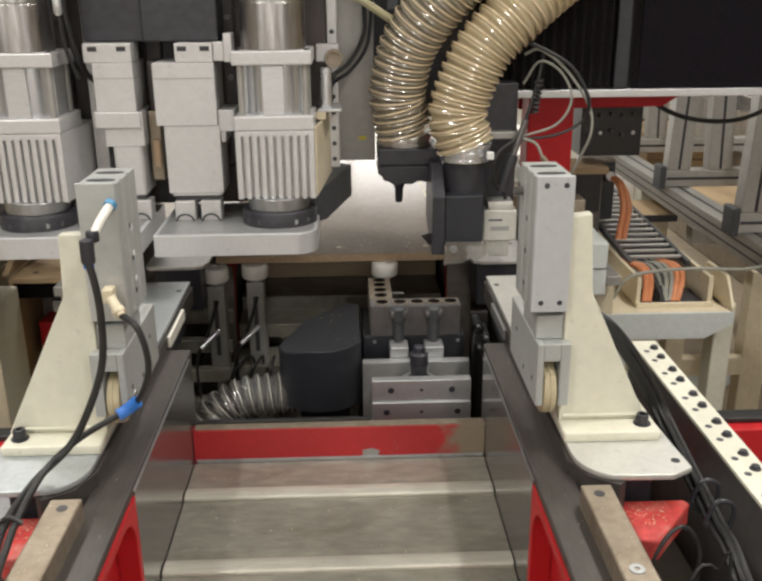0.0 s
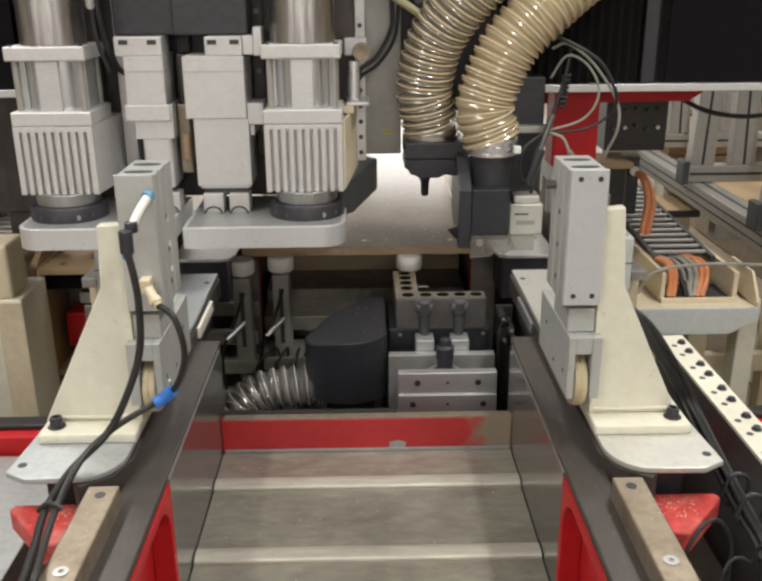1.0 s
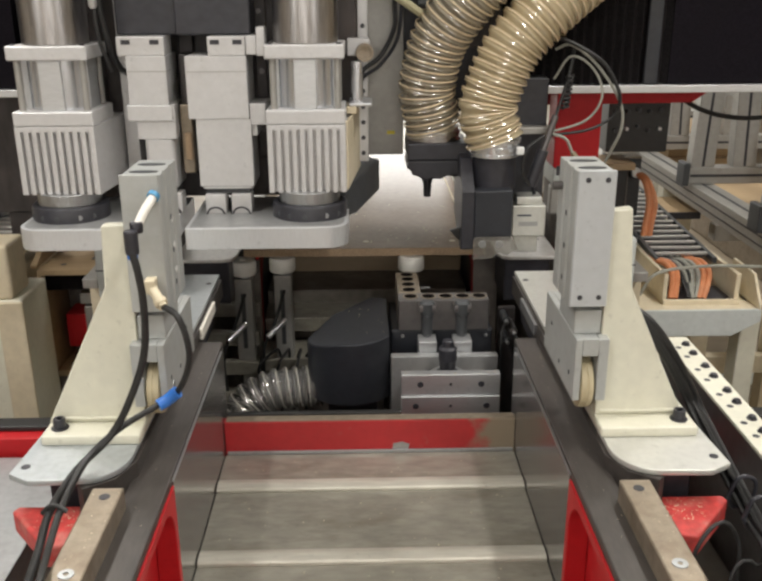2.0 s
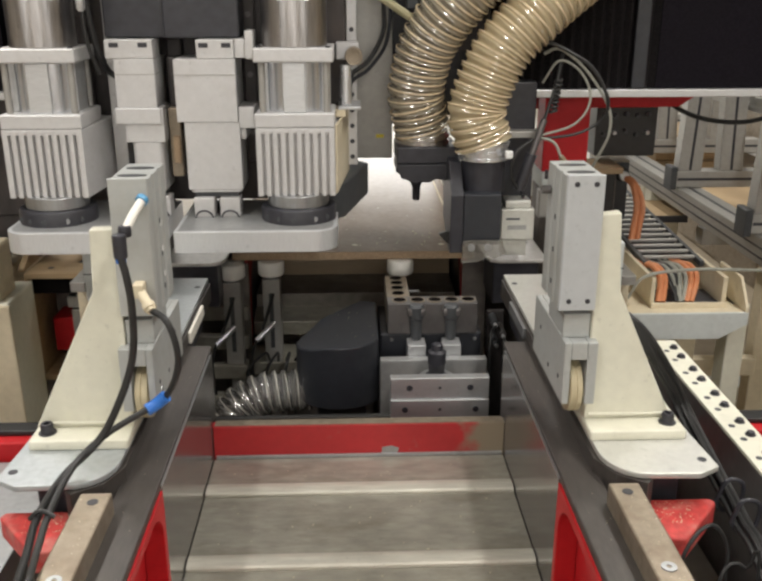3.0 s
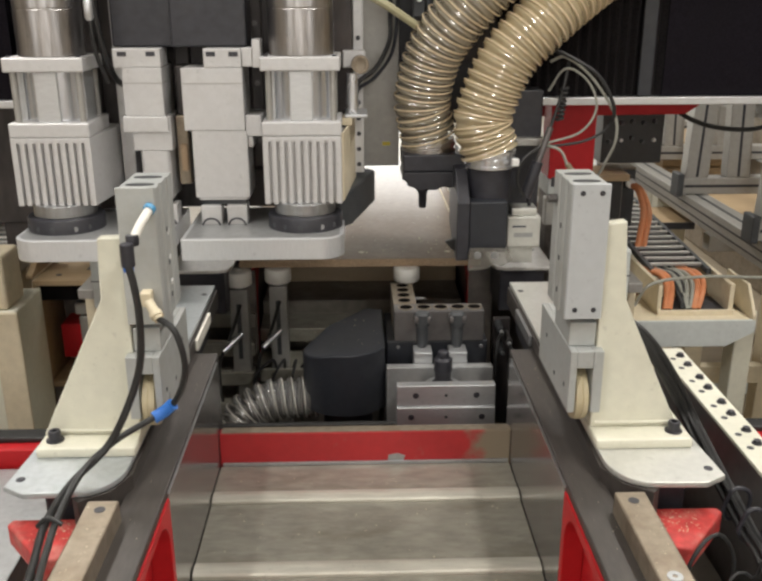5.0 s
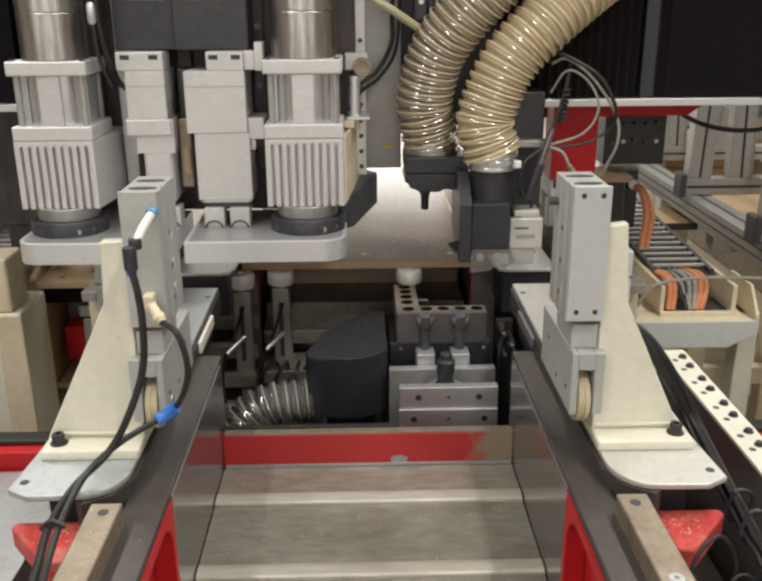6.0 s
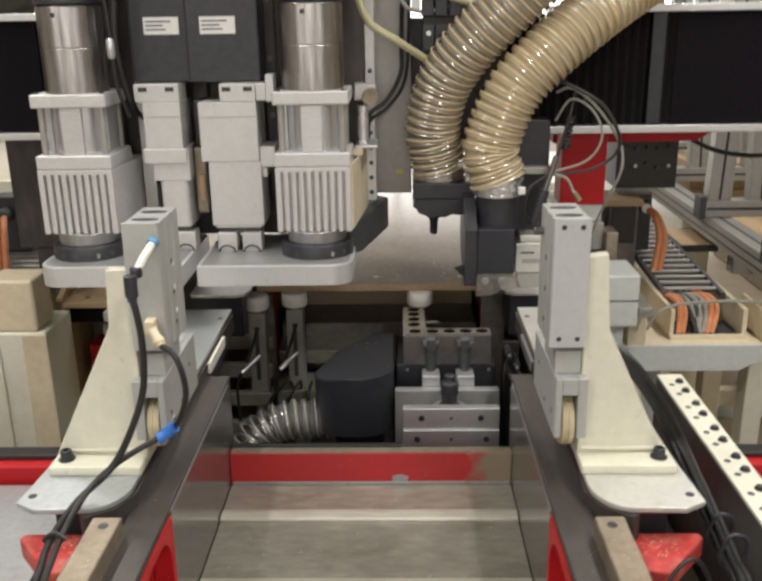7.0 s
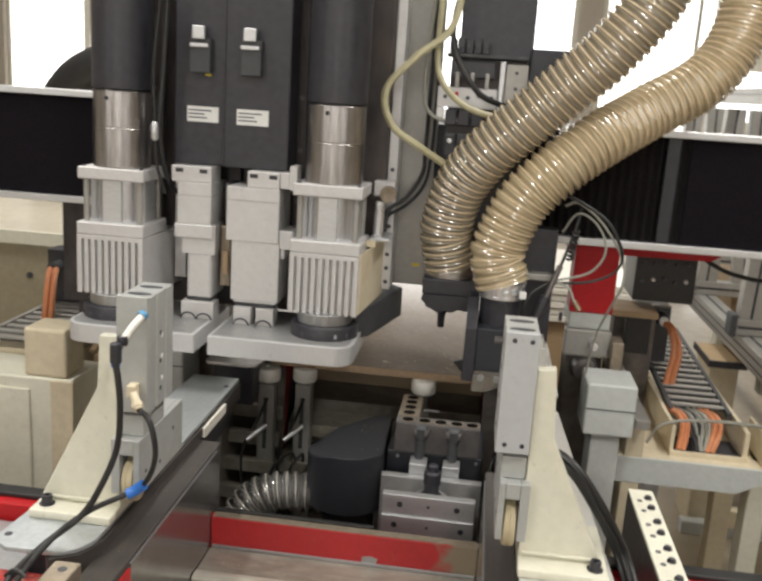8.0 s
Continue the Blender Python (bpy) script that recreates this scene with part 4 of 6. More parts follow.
part("hood_foot", bx(-0.115, -0.01, 1.66, 1.80, 0.42, 0.668, 0.004), BLACK, t)

clear = [(-0.125, 1.688, 0.680), (-0.18, 1.684, 0.681), (-0.24, 1.680, 0.673), (-0.285, 1.676, 0.645), (-0.310, 1.67, 0.60), (-0.320, 1.665, 0.54), (-0.322, 1.66, 0.46)]
t = thing("clear_suction_hose", (-0.25, 1.6, 0.42), "clear ribbed suction hose with bright highlights", "hose")
part("film", open_ends(tube(clear, 0.041, 28, 0.0025, lambda d: 0.041 + 0.0040 * math.cos(2 * math.pi * d / 0.020))), HOSE_CLEAR, t)
part("wire", helix(clear, 0.0430, 0.0009, 0.020), EDGE_BAND, t)

# cross beams of the rear bed
t = thing("rear_bed", (MID, 2.4, 0.42), "brown rear machine bed with stepped cross beams", "machine bed")
part("front_beam", prism([(2.300, 0.7355), (2.300, 0.780), (2.308, 0.787), (2.45, 0.787), (2.45, 0.7355)], "x", -0.290, 0.234, 0.002), COVER_REAR, t)
part("lower_slat", prism([(2.06, 0.655), (2.06, 0.690), (2.12, 0.700), (2.20, 0.700), (2.20, 0.655)], "x", -0.288, 0.232, 0.002), STEEL_COVER, t)
part("lower_slat", prism([(1.96, 0.590), (1.96, 0.622), (2.02, 0.632), (2.055, 0.632), (2.055, 0.590)], "x", -0.288, 0.012, 0.002), STEEL_COVER, t)
part("second_beam", bx(-0.290, 0.234, 2.455, 2.56, 0.736, 0.842, 0.003), COVER_REAR, t)
part("third_beam", bx(-0.290, 0.234, 2.575, 2.66, 0.736, 0.872, 0.003), COVER_REAR, t)
part("trough", bx(-0.288, 0.232, 2.145, 3.25, 0.60, 0.735, 0.003), PIT, t)
part("pedestal", bx(-0.25, 0.20, 2.20, 3.2, 0.42, 0.60, 0.003), DARK, t)
part("pedestal", bx(-0.25, 0.012, 1.97, 2.19, 0.42, 0.588, 0.003), DARK, t)
for k, (yy, zz) in enumerate(((2.205, 0.50), (2.215, 0.545), (2.225, 0.59))):
    part("cross_bar", bx(-0.285, 0.012, yy, yy + 0.02, zz, zz + 0.022, 0.002), STEEL_BROWN, t)
for k in range(4):
    part("pit_cable", tube([(-0.28 + 0.035 * k, 2.02, 0.425), (-0.275 + 0.03 * k, 1.94, 0.52), (-0.29 + 0.045 * k, 1.90, 0.62), (-0.25 + 0.03 * k, 1.93, 0.66), (-0.24 + 0.02 * k, 1.955, 0.63)], 0.0035, 8), BLACK_RUB, t)
for k in range(5):
    part("side_slat", bx(-0.455, -0.292, 1.86 + 0.035 * k, 1.885 + 0.035 * k, 0.47 + 0.062 * k, 0.505 + 0.062 * k, 0.003), STEEL_COVER, t)
part("slat_post", bx(-0.45, -0.425, 1.90, 2.04, 0.42, 0.80, 0.003), PIT, t)
for a, b in ((-0.16, -0.11), (0.11, 0.15)):
    part("block", bx(a, b, 2.40, 2.44, 0.7872, 0.812, 0.003), WOOD, t, "pale wooden packing block")

# ---------------------------------------------------------------- the workpiece
t = thing("workpiece_panel", (MID, 2.55, 0.880), "dark glossy laminated chipboard panel on the rails", "board")
PY0, PY1 = 1.975, 3.22
part("core", bx(-0.320, 0.252, PY0, PY1, 0.8802, 0.8985, 0.0005, 1), CHIPBOARD, t, "raw chipboard core")
part("top_face", bx(-0.3205, 0.2525, PY0 - 0.0004, PY1, 0.8986, 0.8996, 0.0002, 1), LAMINATE, t, "glossy dark laminate, browned to suit its warm reflection")
part("edge_band", bx(0.2526, 0.2548, PY0, PY1, 0.8802, 0.8997, 0.0004, 1), EDGE_BAND, t, "pale edge band")
part("groove", bx(0.2245, 0.2285, PY0 + 0.002, PY1, 0.8995, 0.8999, 0.0, 1), CHIP, t, "thin routed pale line")
for cx in (-0.27, -0.03, 0.18):
    part("dowel_hole", cyl((cx, PY0 + 0.055, 0.8996), "z", 0.007, -0.001, 0.0005, 0.0002, 18), BRASS, t)
solo("panel_chips", merge(dust((-0.26, 0.22), (PY0 + 0.01, PY0 + 0.42), 0.8998, 22, 0.0016), dust((-0.02, 0.20), (PY0 + 0.01, PY0 + 0.20), 0.8998, 18, 0.0018)), CHIP,
     "pale wood chips strewn on the dark panel", "wood chips", kind="stuff")

# ---------------------------------------------------------------- gantry
t = thing("gantry_beam", (0, 2.2, 0.0), "black gantry beam with pleated bellows and aluminium edge strips", "gantry")
part("beam", bx(-2.0, 2.0, 2.06, 2.32, 1.262, 1.515, 0.004), BLACK, t)


def bellows(x0, x1, pitch, amp):
    """An upright pleated cloth, zigzag along x."""
    n = max(2, int((x1 - x0) / pitch) * 2)
    pts = [(x0 + (x1 - x0) * i / n, 2.012 + (amp if i % 2 else 0)) for i in range(n + 1)]
    pts += [(x1, 2.059), (x0, 2.059)]
    return prism(pts, "z", 1.272, 1.522, 0)


part("bellows", bellows(0.285, 0.66, 0.022, 0.014), BELLOWS, t, "pleated black bellows")
part("cover_cloth", bellows(0.662, 2.0, 0.16, 0.003), CLOTH, t, "flat black cover")
# thin added strip, a little greyer than the cloth, imitates its upright sheen
part("cover_sheen", bx(0.604, 0.636, 2.004, 2.0115, 1.272, 1.522, 0.003), NAVY, t, "dark grey strip standing in for the cover's sheen")
part("cover_cloth", bellows(-2.0, -0.80, 0.16, 0.003), CLOTH, t, "flat black cover")
for a, b in ((0.37, 2.0), (-2.0, -0.76)):
    part("edge_strip", bx(a, b, 2.000, 2.060, 1.2535, 1.2705, 0.0015), ALU, t, "bright aluminium edge strip")
    part("edge_strip", bx(a if a > 0 else a, b, 2.000, 2.060, 1.523, 1.539, 0.0015), ALU, t, "bright aluminium edge strip")
for s in (1, -1):
    part("red_post", sbx(s, 0.432, 0.542, 2.10, 2.188, 1.062, 1.252, w=0.003), RED, t, "red painted post")
    part("red_arm", prism(spts(s, [(0.425, 1.252), (0.86, 1.252), (0.83, 1.232), (0.79, 1.206), (0.425, 1.203)]), "y", 2.19, 2.31, 0.003), RED, t, "red painted arm")
    part("post_block", sbx(s, 0.434, 0.540, 2.105, 2.245, 1.018, 1.0615, w=0.003), GREY_PAINT, t, "pale grey bearing block")
    part("post_column", sbx(s, 0.44, 0.535, 2.13, 2.24, 0.0, 1.017, w=0.003), DARK, t)
    part("bearing_housing", sbx(s, 0.428, 0.546, 2.095, 2.128, 0.945, 1.0175, w=0.004), ALU_DULL, t, "grey bearing housing")
    part("drive_gear", turned((side(s, 0.487), 2.10, 0.915), "y", [(-0.03, 0.018), (-0.028, 0.030), (0.0, 0.034), (0.01, 0.034), (0.028, 0.028)], 24), STEEL_DARK, t)
    part("gear_guard", sbx(s, 0.545, 0.575, 2.06, 2.13, 0.88, 1.0, w=0.003), STEEL_BROWN, t)
    part("damper_rod", cyl((side(s, 0.500), 2.09, 0.985), "y", 0.011, -0.035, 0.04, 0.003, 20), CHROME, t, "bright steel rod end")
    part("black_drive", merge(sbx(s, 0.632, 0.80, 2.36, 2.55, 1.05, 1.24, w=0.004), sbx(s, 0.62, 0.69, 2.33, 2.36, 0.90, 1.02, w=0.004)), BLACK_RUB, t, "black drive housing")
    for k in range(5):
        part("plug", cyl((side(s, 0.652 + 0.030 * k), 2.358, 1.165 - 0.004 * (k % 2)), "y", 0.0060, -0.010, 0.002, 0.0015, 12), BLACK, t)
        part("plug", cyl((side(s, 0.652 + 0.030 * k), 2.358, 1.110 + 0.005 * (k % 3)), "y", 0.0055, -0.010, 0.002, 0.0015, 12), ALU if k % 3 == 1 else CHARCOAL, t)
    part("wood_pad", sbx(s, 0.555, 0.70, 2.30, 2.44, 1.012, 1.030, w=0.002), WOOD, t, "brown board pad")
    part("drive_stand", sbx(s, 0.60, 0.72, 2.42, 2.54, 0.0, 1.010, w=0.003), DARK, t)
    part("carriage_box", sbx(s, 0.475, 0.594, 1.905, 2.04, 0.806, 0.936, w=0.005), GREY_PAINT, t, "pale grey carriage box")
    part("box_seam", sbx(s, 0.4745, 0.5945, 1.9035, 1.906, 0.872, 0.8745, w=0.0), CHARCOAL, t)
    part("box_stand", sbx(s, 0.50, 0.57, 1.93, 2.03, 0.0, 0.806, w=0.003), GREY_PAINT, t)
    part("linear_rail", sbx(s, 0.605, 0.640, 1.94, 2.70, 0.818, 0.842, w=0.002), ALU_DULL, t, "aluminium linear rail")
    part("rail_base", sbx(s, 0.600, 0.645, 2.00, 2.70, 0.0, 0.817, w=0.002), CREAM_OLD, t)


# red end panel and column under the beam; near-black colour stands for their shade
part("end_panel", bx(-0.99, -0.80, 2.19, 2.30, 0.94, 1.252, 0.004), HOUSING, t, "red end panel coloured near-black for the shade")
part("end_column", bx(-0.95, -0.84, 2.20, 2.29, 0.852, 0.9395, 0.003), HOUSING, t)


# ---------------------------------------------------------------- tool carriage
t = thing("tool_carriage", (-0.3, 2.0, 1.0), "dark tool carriage with a grey guide plate", "machine carriage")
part("housing", bx(-0.74, -0.045, 1.90, 2.055, 1.13, 2.35, 0.004), HOUSING, t)
for a, b in ((-0.62, -0.575), (-0.415, -0.385), (-0.258, -0.232)):
    part("stiffener", bx(a, b, 1.872, 1.8995, 1.14, 2.2, 0.003), HOUSING, t)
    for k in range(4):
        part("bolt", cyl(((a + b) / 2, 1.872, 1.20 + 0.12 * k), "y", 0.006, -0.004, 0.001, 0.001, 12), STEEL_DARK, t)
part("lower_housing", bx(-0.74, -0.125, 1.905, 2.05, 1.0465, 1.1295, 0.003), HOUSING, t)
part("side_housing", bx(0.10, 0.27, 1.965, 2.055, 1.22, 2.35, 0.004), BLACK, t)
gp = part("guide_plate", bx(-0.036, 0.060, 2.030, 2.058, 1.112, 2.35, 0.002), ALU_DULL, t, "pale grey guide plate")
part("guide_edge", bx(-0.044, -0.022, 1.93, 2.029, 1.116, 2.0, 0.002), WHITE_CAST, t)
for k in range(9):
    part("bolt", cyl((-0.033, 1.930, 1.135 + 0.034 * k), "y", 0.0052, -0.001, 0.002, 0.0008, 14), BLACK, gp)
part("yellow_tag", bx(0.022, 0.040, 2.0285, 2.0302, 1.160, 1.168, 0.0), YELLOW_TAG, gp)
part("cream_guide", bx(-0.535, -0.508, 1.85, 1.90, 1.12, 2.0, 0.002), WHITE_CAST, t, "cream guide strip")
part("lower_arm", prism([(-0.085, 1.76), (-0.050, 1.80), (0.004, 2.02), (-0.03, 2.06), (-0.12, 2.06), (-0.12, 1.78)], "z", 1.030, 1.104, 0.004), CHARCOAL, t, "dark cast arm")
part("roller_knob", merge(turned((-0.029, 1.838, 1.359), "y", [(-0.005, 0.004), (-0.006, 0.0125), (-0.012, 0.0135), (-0.012, 0.0175), (-0.008, 0.0185), (0.012, 0.0185), (0.03, 0.012)], 26)), STEEL_BROWN, t, "round brass knob")
part("knob_bracket", bx(-0.066, -0.018, 1.86, 1.90, 1.350, 1.385, 0.003), WHITE_CAST, t)
part("lug", bx(-0.062, -0.015, 1.80, 1.90, 1.255, 1.262, 0.002), ALU, t)
part("rod", cyl((-0.046, 1.83, 0), "z", 0.012, 1.262, 1.342, 0.001, 18), CHROME, t)
cable([(0.042, 1.99, 1.90), (0.040, 1.985, 1.60), (0.038, 1.98, 1.46), (0.036, 1.965, 1.40), (0.004, 1.93, 1.343), (-0.034, 1.90, 1.315), (-0.039, 1.88, 1.266)], 0.005, BLACK_RUB, "black cable curving beside the guide plate")
cable([(0.060, 1.99, 1.90), (0.056, 1.985, 1.60), (0.054, 1.985, 1.48), (0.044, 1.975, 1.38), (0.005, 1.945, 1.325), (-0.034, 1.91, 1.300), (-0.036, 1.885, 1.266)], 0.004, NAVY, "dark blue cable curving beside the guide plate")


def milling_spindle(x, label, aged=False):
    t = thing("milling_spindle", (x, 1.775, 1.05), label, "spindle motor", "spindle motors")
    h, y0, y1 = 0.0765, 1.700, 1.845
    part("top_flange", bx(x - 0.0765, x + 0.0765, y0 + 0.006, y1, 1.357, 1.384, 0.003), WHITE_CAST, t, "pale square flange")
    for sx in (-0.066, 0.066):
        part("flange_screw", cyl((x + sx, y0 + 0.02, 1.384), "z", 0.005, -0.001, 0.003, 0.001, 12), BLACK, t)
    # polished column with fluted corners
    col = part("column", cyl((x, y0 + 0.078, 0), "z", 0.0595, 1.262, 1.357, 0.001, 64), CHROME, t, "polished steel column")
    part("front_face", bx(x - 0.022, x + 0.022, y0 + 0.014, y0 + 0.022, 1.262, 1.357, 0.002), ALU, col)
    for sx in (-1, 1):
        part("corner_rod", cyl((x + sx * 0.062, y0 + 0.022, 0), "z", 0.0065, 1.262, 1.357, 0.001, 16), ALU_DULL, col)
        part("corner_rod", cyl((x + sx * 0.062, y1 - 0.018, 0), "z", 0.0065, 1.262, 1.357, 0.001, 16), ALU_DULL, col)
        part("side_face", bx(x + sx * 0.058 - 0.006, x + sx * 0.058 + 0.006, y0 + 0.045, y1 - 0.035, 1.262, 1.357, 0.002), ALU, col)
    part("lower_flange", bx(x - h - 0.001, x + h + 0.001, y0 + 0.001, y1 + 0.002, 1.234, 1.262, 0.003), WHITE_CAST, t, "pale square flange")
    # finned block: front grooves between fins
    pts = [(x - h, y1 + 0.10), (x - h, y0)]
    n = 9
    for k in range(n):
        c = x - h + 0.014 + (2 * h - 0.028) * k / (n - 1)
        g = 0.0036
        pts += [(c - g, y0), (c - g, y0 + 0.012), (c + g, y0 + 0.012), (c + g, y0)]
    pts += [(x + h, y0), (x + h + 0.024, y1 + 0.10)]
    fb = prism(pts, "z", 1.100, 1.2338, 0.0)
    part("finned_block", merge(fb, bx(x - h, x + h, y0 + 0.0004, y0 + 0.013, 1.222, 1.2336, 0.002)), WHITE_CAST, t, "pale cast block with vertical fins")
    part("neck", cyl((x, 1.745, 0), "z", 0.062, 1.076, 1.101, 0.002, 40), STEEL, t)
    ring = part("collar", turned((x, 1.745, 0), "z", [(1.0415, 0.06), (1.0415, 0.073), (1.045, 0.076), (1.070, 0.076), (1.074, 0.074), (1.076, 0.066)], 48), BLACK, t, "black collar ring")
    for a in (-140, -118, -95, -62, -40):
        u = radians(a)
        part("set_screw", cyl((x + 0.0755 * math.cos(u), 1.745 + 0.0755 * math.sin(u), 1.057), "y", 0.0055, -0.001, 0.003, 0.0008, 12), STEEL if a in (-62,) else CHARCOAL, ring)
    part("sleeve", turned((x, 1.775, 0), "z", [(1.384, 0.060), (1.385, 0.0635), (1.470, 0.0635), (1.471, 0.0628), (1.473, 0.0628), (1.474, 0.0635), (1.550, 0.0635), (1.554, 0.060)], 56), SLEEVE, t, "bright steel motor sleeve with painted reflection streaks")
    part("sleeve_hole", cyl((x - 0.01, 1.775 - 0.0632, 1.535), "y", 0.005, -0.001, 0.002, 0.0006, 14), BLACK, t)
    part("motor_can", cyl((x, 1.775, 0), "z", 0.0655, 1.5545, 2.2, 0.003, 48), BLACK, t, "black motor can")
    if aged:
        # yellowed cover plate on the sloping flank, with two little clips on its top edge
        part("flank_cover", prism([(x + h + 0.0008, y0 + 0.004), (x + h + 0.0248, y1 + 0.098), (x + h + 0.0285, y1 + 0.098), (x + h + 0.0045, y0 + 0.004)], "z", 1.104, 1.240, 0.001), CREAM_OLD, t, "yellowed cover plate")
        for yy in (y0 + 0.10, y0 + 0.15):
            part("clip", bx(x + h + 0.001, x + h + 0.022, yy, yy + 0.012, 1.240, 1.256, 0.002), CREAM_OLD, t)
    return t


milling_spindle(-0.145, "pale finned spindle motor with polished column and black collar", True)
milling_spindle(-0.632, "pale finned spindle motor with polished column, beside the guide strip")


def gear_motor(x0, x1, lo0, lo1, cap0, cap1, y0, lab_z, label, zf, zs, inset, lugs):
    t = thing("gear_motor", ((x0 + x1) / 2, y0 + 0.05, 1.05), label, "servo motor", "servo motors")
    part("cap", bx(cap0, cap1, y0, y0 + 0.07, 1.3605, 1.397, 0.002), WHITE_CAST, t)
    for f in (0.2, 0.8):
        cx = cap0 + (cap1 - cap0) * f
        part("cap_slot", bx(cx - 0.009, cx + 0.009, y0 - 0.0006, y0 + 0.002, 1.382, 1.391, 0.0), BLACK, t)
    up = part("upper_housing", bx(x0, x1, y0, y0 + 0.11, zf, 1.3602, 0.0012), WHITE_CAST, t, "pale cast gear housing")
    part("lid_line", bx(x0 - 0.0006, x1 + 0.0006, y0 - 0.0008, y0 + 0.05, 1.330, 1.3314, 0.0), ALU_DULL, up)
    for a, b, z0, z1, dy in lugs:
        part("lug", bx(a, b, y0 + dy, y0 + 0.095, z0, z1, 0.002), WHITE_CAST, up)
    part("lower_housing", merge(bx(lo0, lo1, y0 + 0.002, y0 + 0.10, zs, zf - 0.0004, 0.0012), prism(rounded(lo0 + inset, lo1 - inset * 0.6, y0 + 0.0035, y0 + 0.098, (0.008, 0.008, 0, 0), 5), "z", 1.096, zs - 0.0003, 0.002)), WHITE_CAST, t, "pale lower housing")
    for f in (0.27, 0.75):
        cx = lo0 + (lo1 - lo0) * f
        foot = part("foot_block", bx(cx - 0.0205, cx + 0.0205, y0 - 0.004, y0 + 0.04, 1.046, 1.086, 0.002), WHITE_CAST, t)
        part("spring_clip", tube([(cx - 0.018, y0 - 0.010, 1.047), (cx - 0.012, y0 - 0.012, 1.057), (cx, y0 - 0.012, 1.061), (cx + 0.012, y0 - 0.012, 1.057), (cx + 0.018, y0 - 0.010, 1.047)], 0.002, 8, 0.004), BLACK, foot, "black spring clip")
    part("stem", bx(lo0 + 0.01, lo1 - 0.01, y0 + 0.01, y0 + 0.06, 1.085, 1.096, 0.001), CHARCOAL, t)
    mo = part("motor_cover", bx(x0 - 0.02, x0 + 0.128, y0 + 0.03, y0 + 0.16, 1.398, 2.2, 0.004), BLACK, t, "black servo motor cover")
    lb = part("label", bx(x0 + 0.010, x0 + 0.082, y0 + 0.0285, y0 + 0.0305, lab_z, lab_z + 0.034, 0.0), LABEL, mo, "white type label with dark print")
    for a, b, zz in ((0.008, 0.060, 0.026), (0.008, 0.044, 0.018), (0.008, 0.050, 0.010)):
        part("print_bar", bx(x0 + a + 0.006, x0 + b + 0.006, y0 + 0.0279, y0 + 0.029, lab_z + zz - 0.002, lab_z + zz + 0.001, 0.0), INK, lb)
    part("plug", merge(bx(x0 + 0.02, x0 + 0.066, y0 + 0.010, y0 + 0.03, 1.60, 1.675, 0.003)), CHARCOAL, mo)
    part("latch", merge(bx(x0 + 0.022, x0 + 0.062, y0 + 0.004, y0 + 0.011, 1.655, 1.663, 0.001), bx(x0 + 0.028, x0 + 0.056, y0 + 0.0, y0 + 0.011, 1.672, 1.70, 0.002)), ALU, mo, "bright steel plug latch")
    return t


gear_motor(-0.381, -0.261, -0.368, -0.258, -0.335, -0.262, 1.752, 1.494, "pale cast gear motor with black cover and two feet", 1.239, 1.102, 0.004,
           [(-0.2605, -0.228, 1.2255, 1.268, 0.006), (-0.2575, -0.247, 1.203, 1.2252, 0.010)])
gear_motor(-0.499, -0.421, -0.488, -0.411, -0.514, -0.421, 1.765, 1.494, "narrow pale gear motor with black cover beside the guide strip", 1.266, 1.197, 0.011,
           [(-0.505, -0.4145, 1.2345, 1.2658, -0.004)])
t = thing("mounting_bracket", (-0.236, 1.80, 1.36), "pale cast bracket joining gear motor and spindle flange", "bracket")
part("upright", bx(-0.240, -0.2235, 1.752, 1.80, 1.360, 1.414, 0.002), WHITE_CAST, t)
part("arm", bx(-0.2615, -0.2403, 1.756, 1.80, 1.362, 1.398, 0.002), WHITE_CAST, t)
t = thing("tool_changer_block", (-0.385, 1.84, 1.10), "browned steel tool block between the gear motors", "tool block")
part("block", bx(-0.408, -0.384, 1.80, 1.90, 1.12, 1.262, 0.003), STEEL_BROWN, t)
part("upper_block", bx(-0.405, -0.388, 1.815, 1.90, 1.262, 1.36, 0.003), HOUSING, t)
part("clevis", bx(-0.400, -0.386, 1.79, 1.80, 1.15, 1.205, 0.002), CHIPBOARD, t)
solo("yellow_sticker", bx(-0.448, -0.435, 1.7925, 1.7945, 1.595, 1.613, 0), YELLOW_TAG, "small yellow sticker on the black motor cover", "sticker")


def tool_plate(x0, x1, round_l, round_r, y0):
    t = thing("tool_plate", ((x0 + x1) / 2, 1.72, 1.0), "brushed aluminium plate with rounded end under the motors", "mounting plate", "tool plates")
    part("plate", prism(rounded(x0, x1, y0, 1.90, (round_l, round_r, 0.0, 0.0), 10), "z", 1.003, 1.0455, 0.0012), ALU_BRIGHT, t)
    # darker stained sheet inset on the top holds the top's shade in its colour
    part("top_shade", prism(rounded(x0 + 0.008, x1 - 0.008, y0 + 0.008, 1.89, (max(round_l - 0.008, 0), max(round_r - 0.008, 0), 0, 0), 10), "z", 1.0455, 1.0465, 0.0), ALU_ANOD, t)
    return t


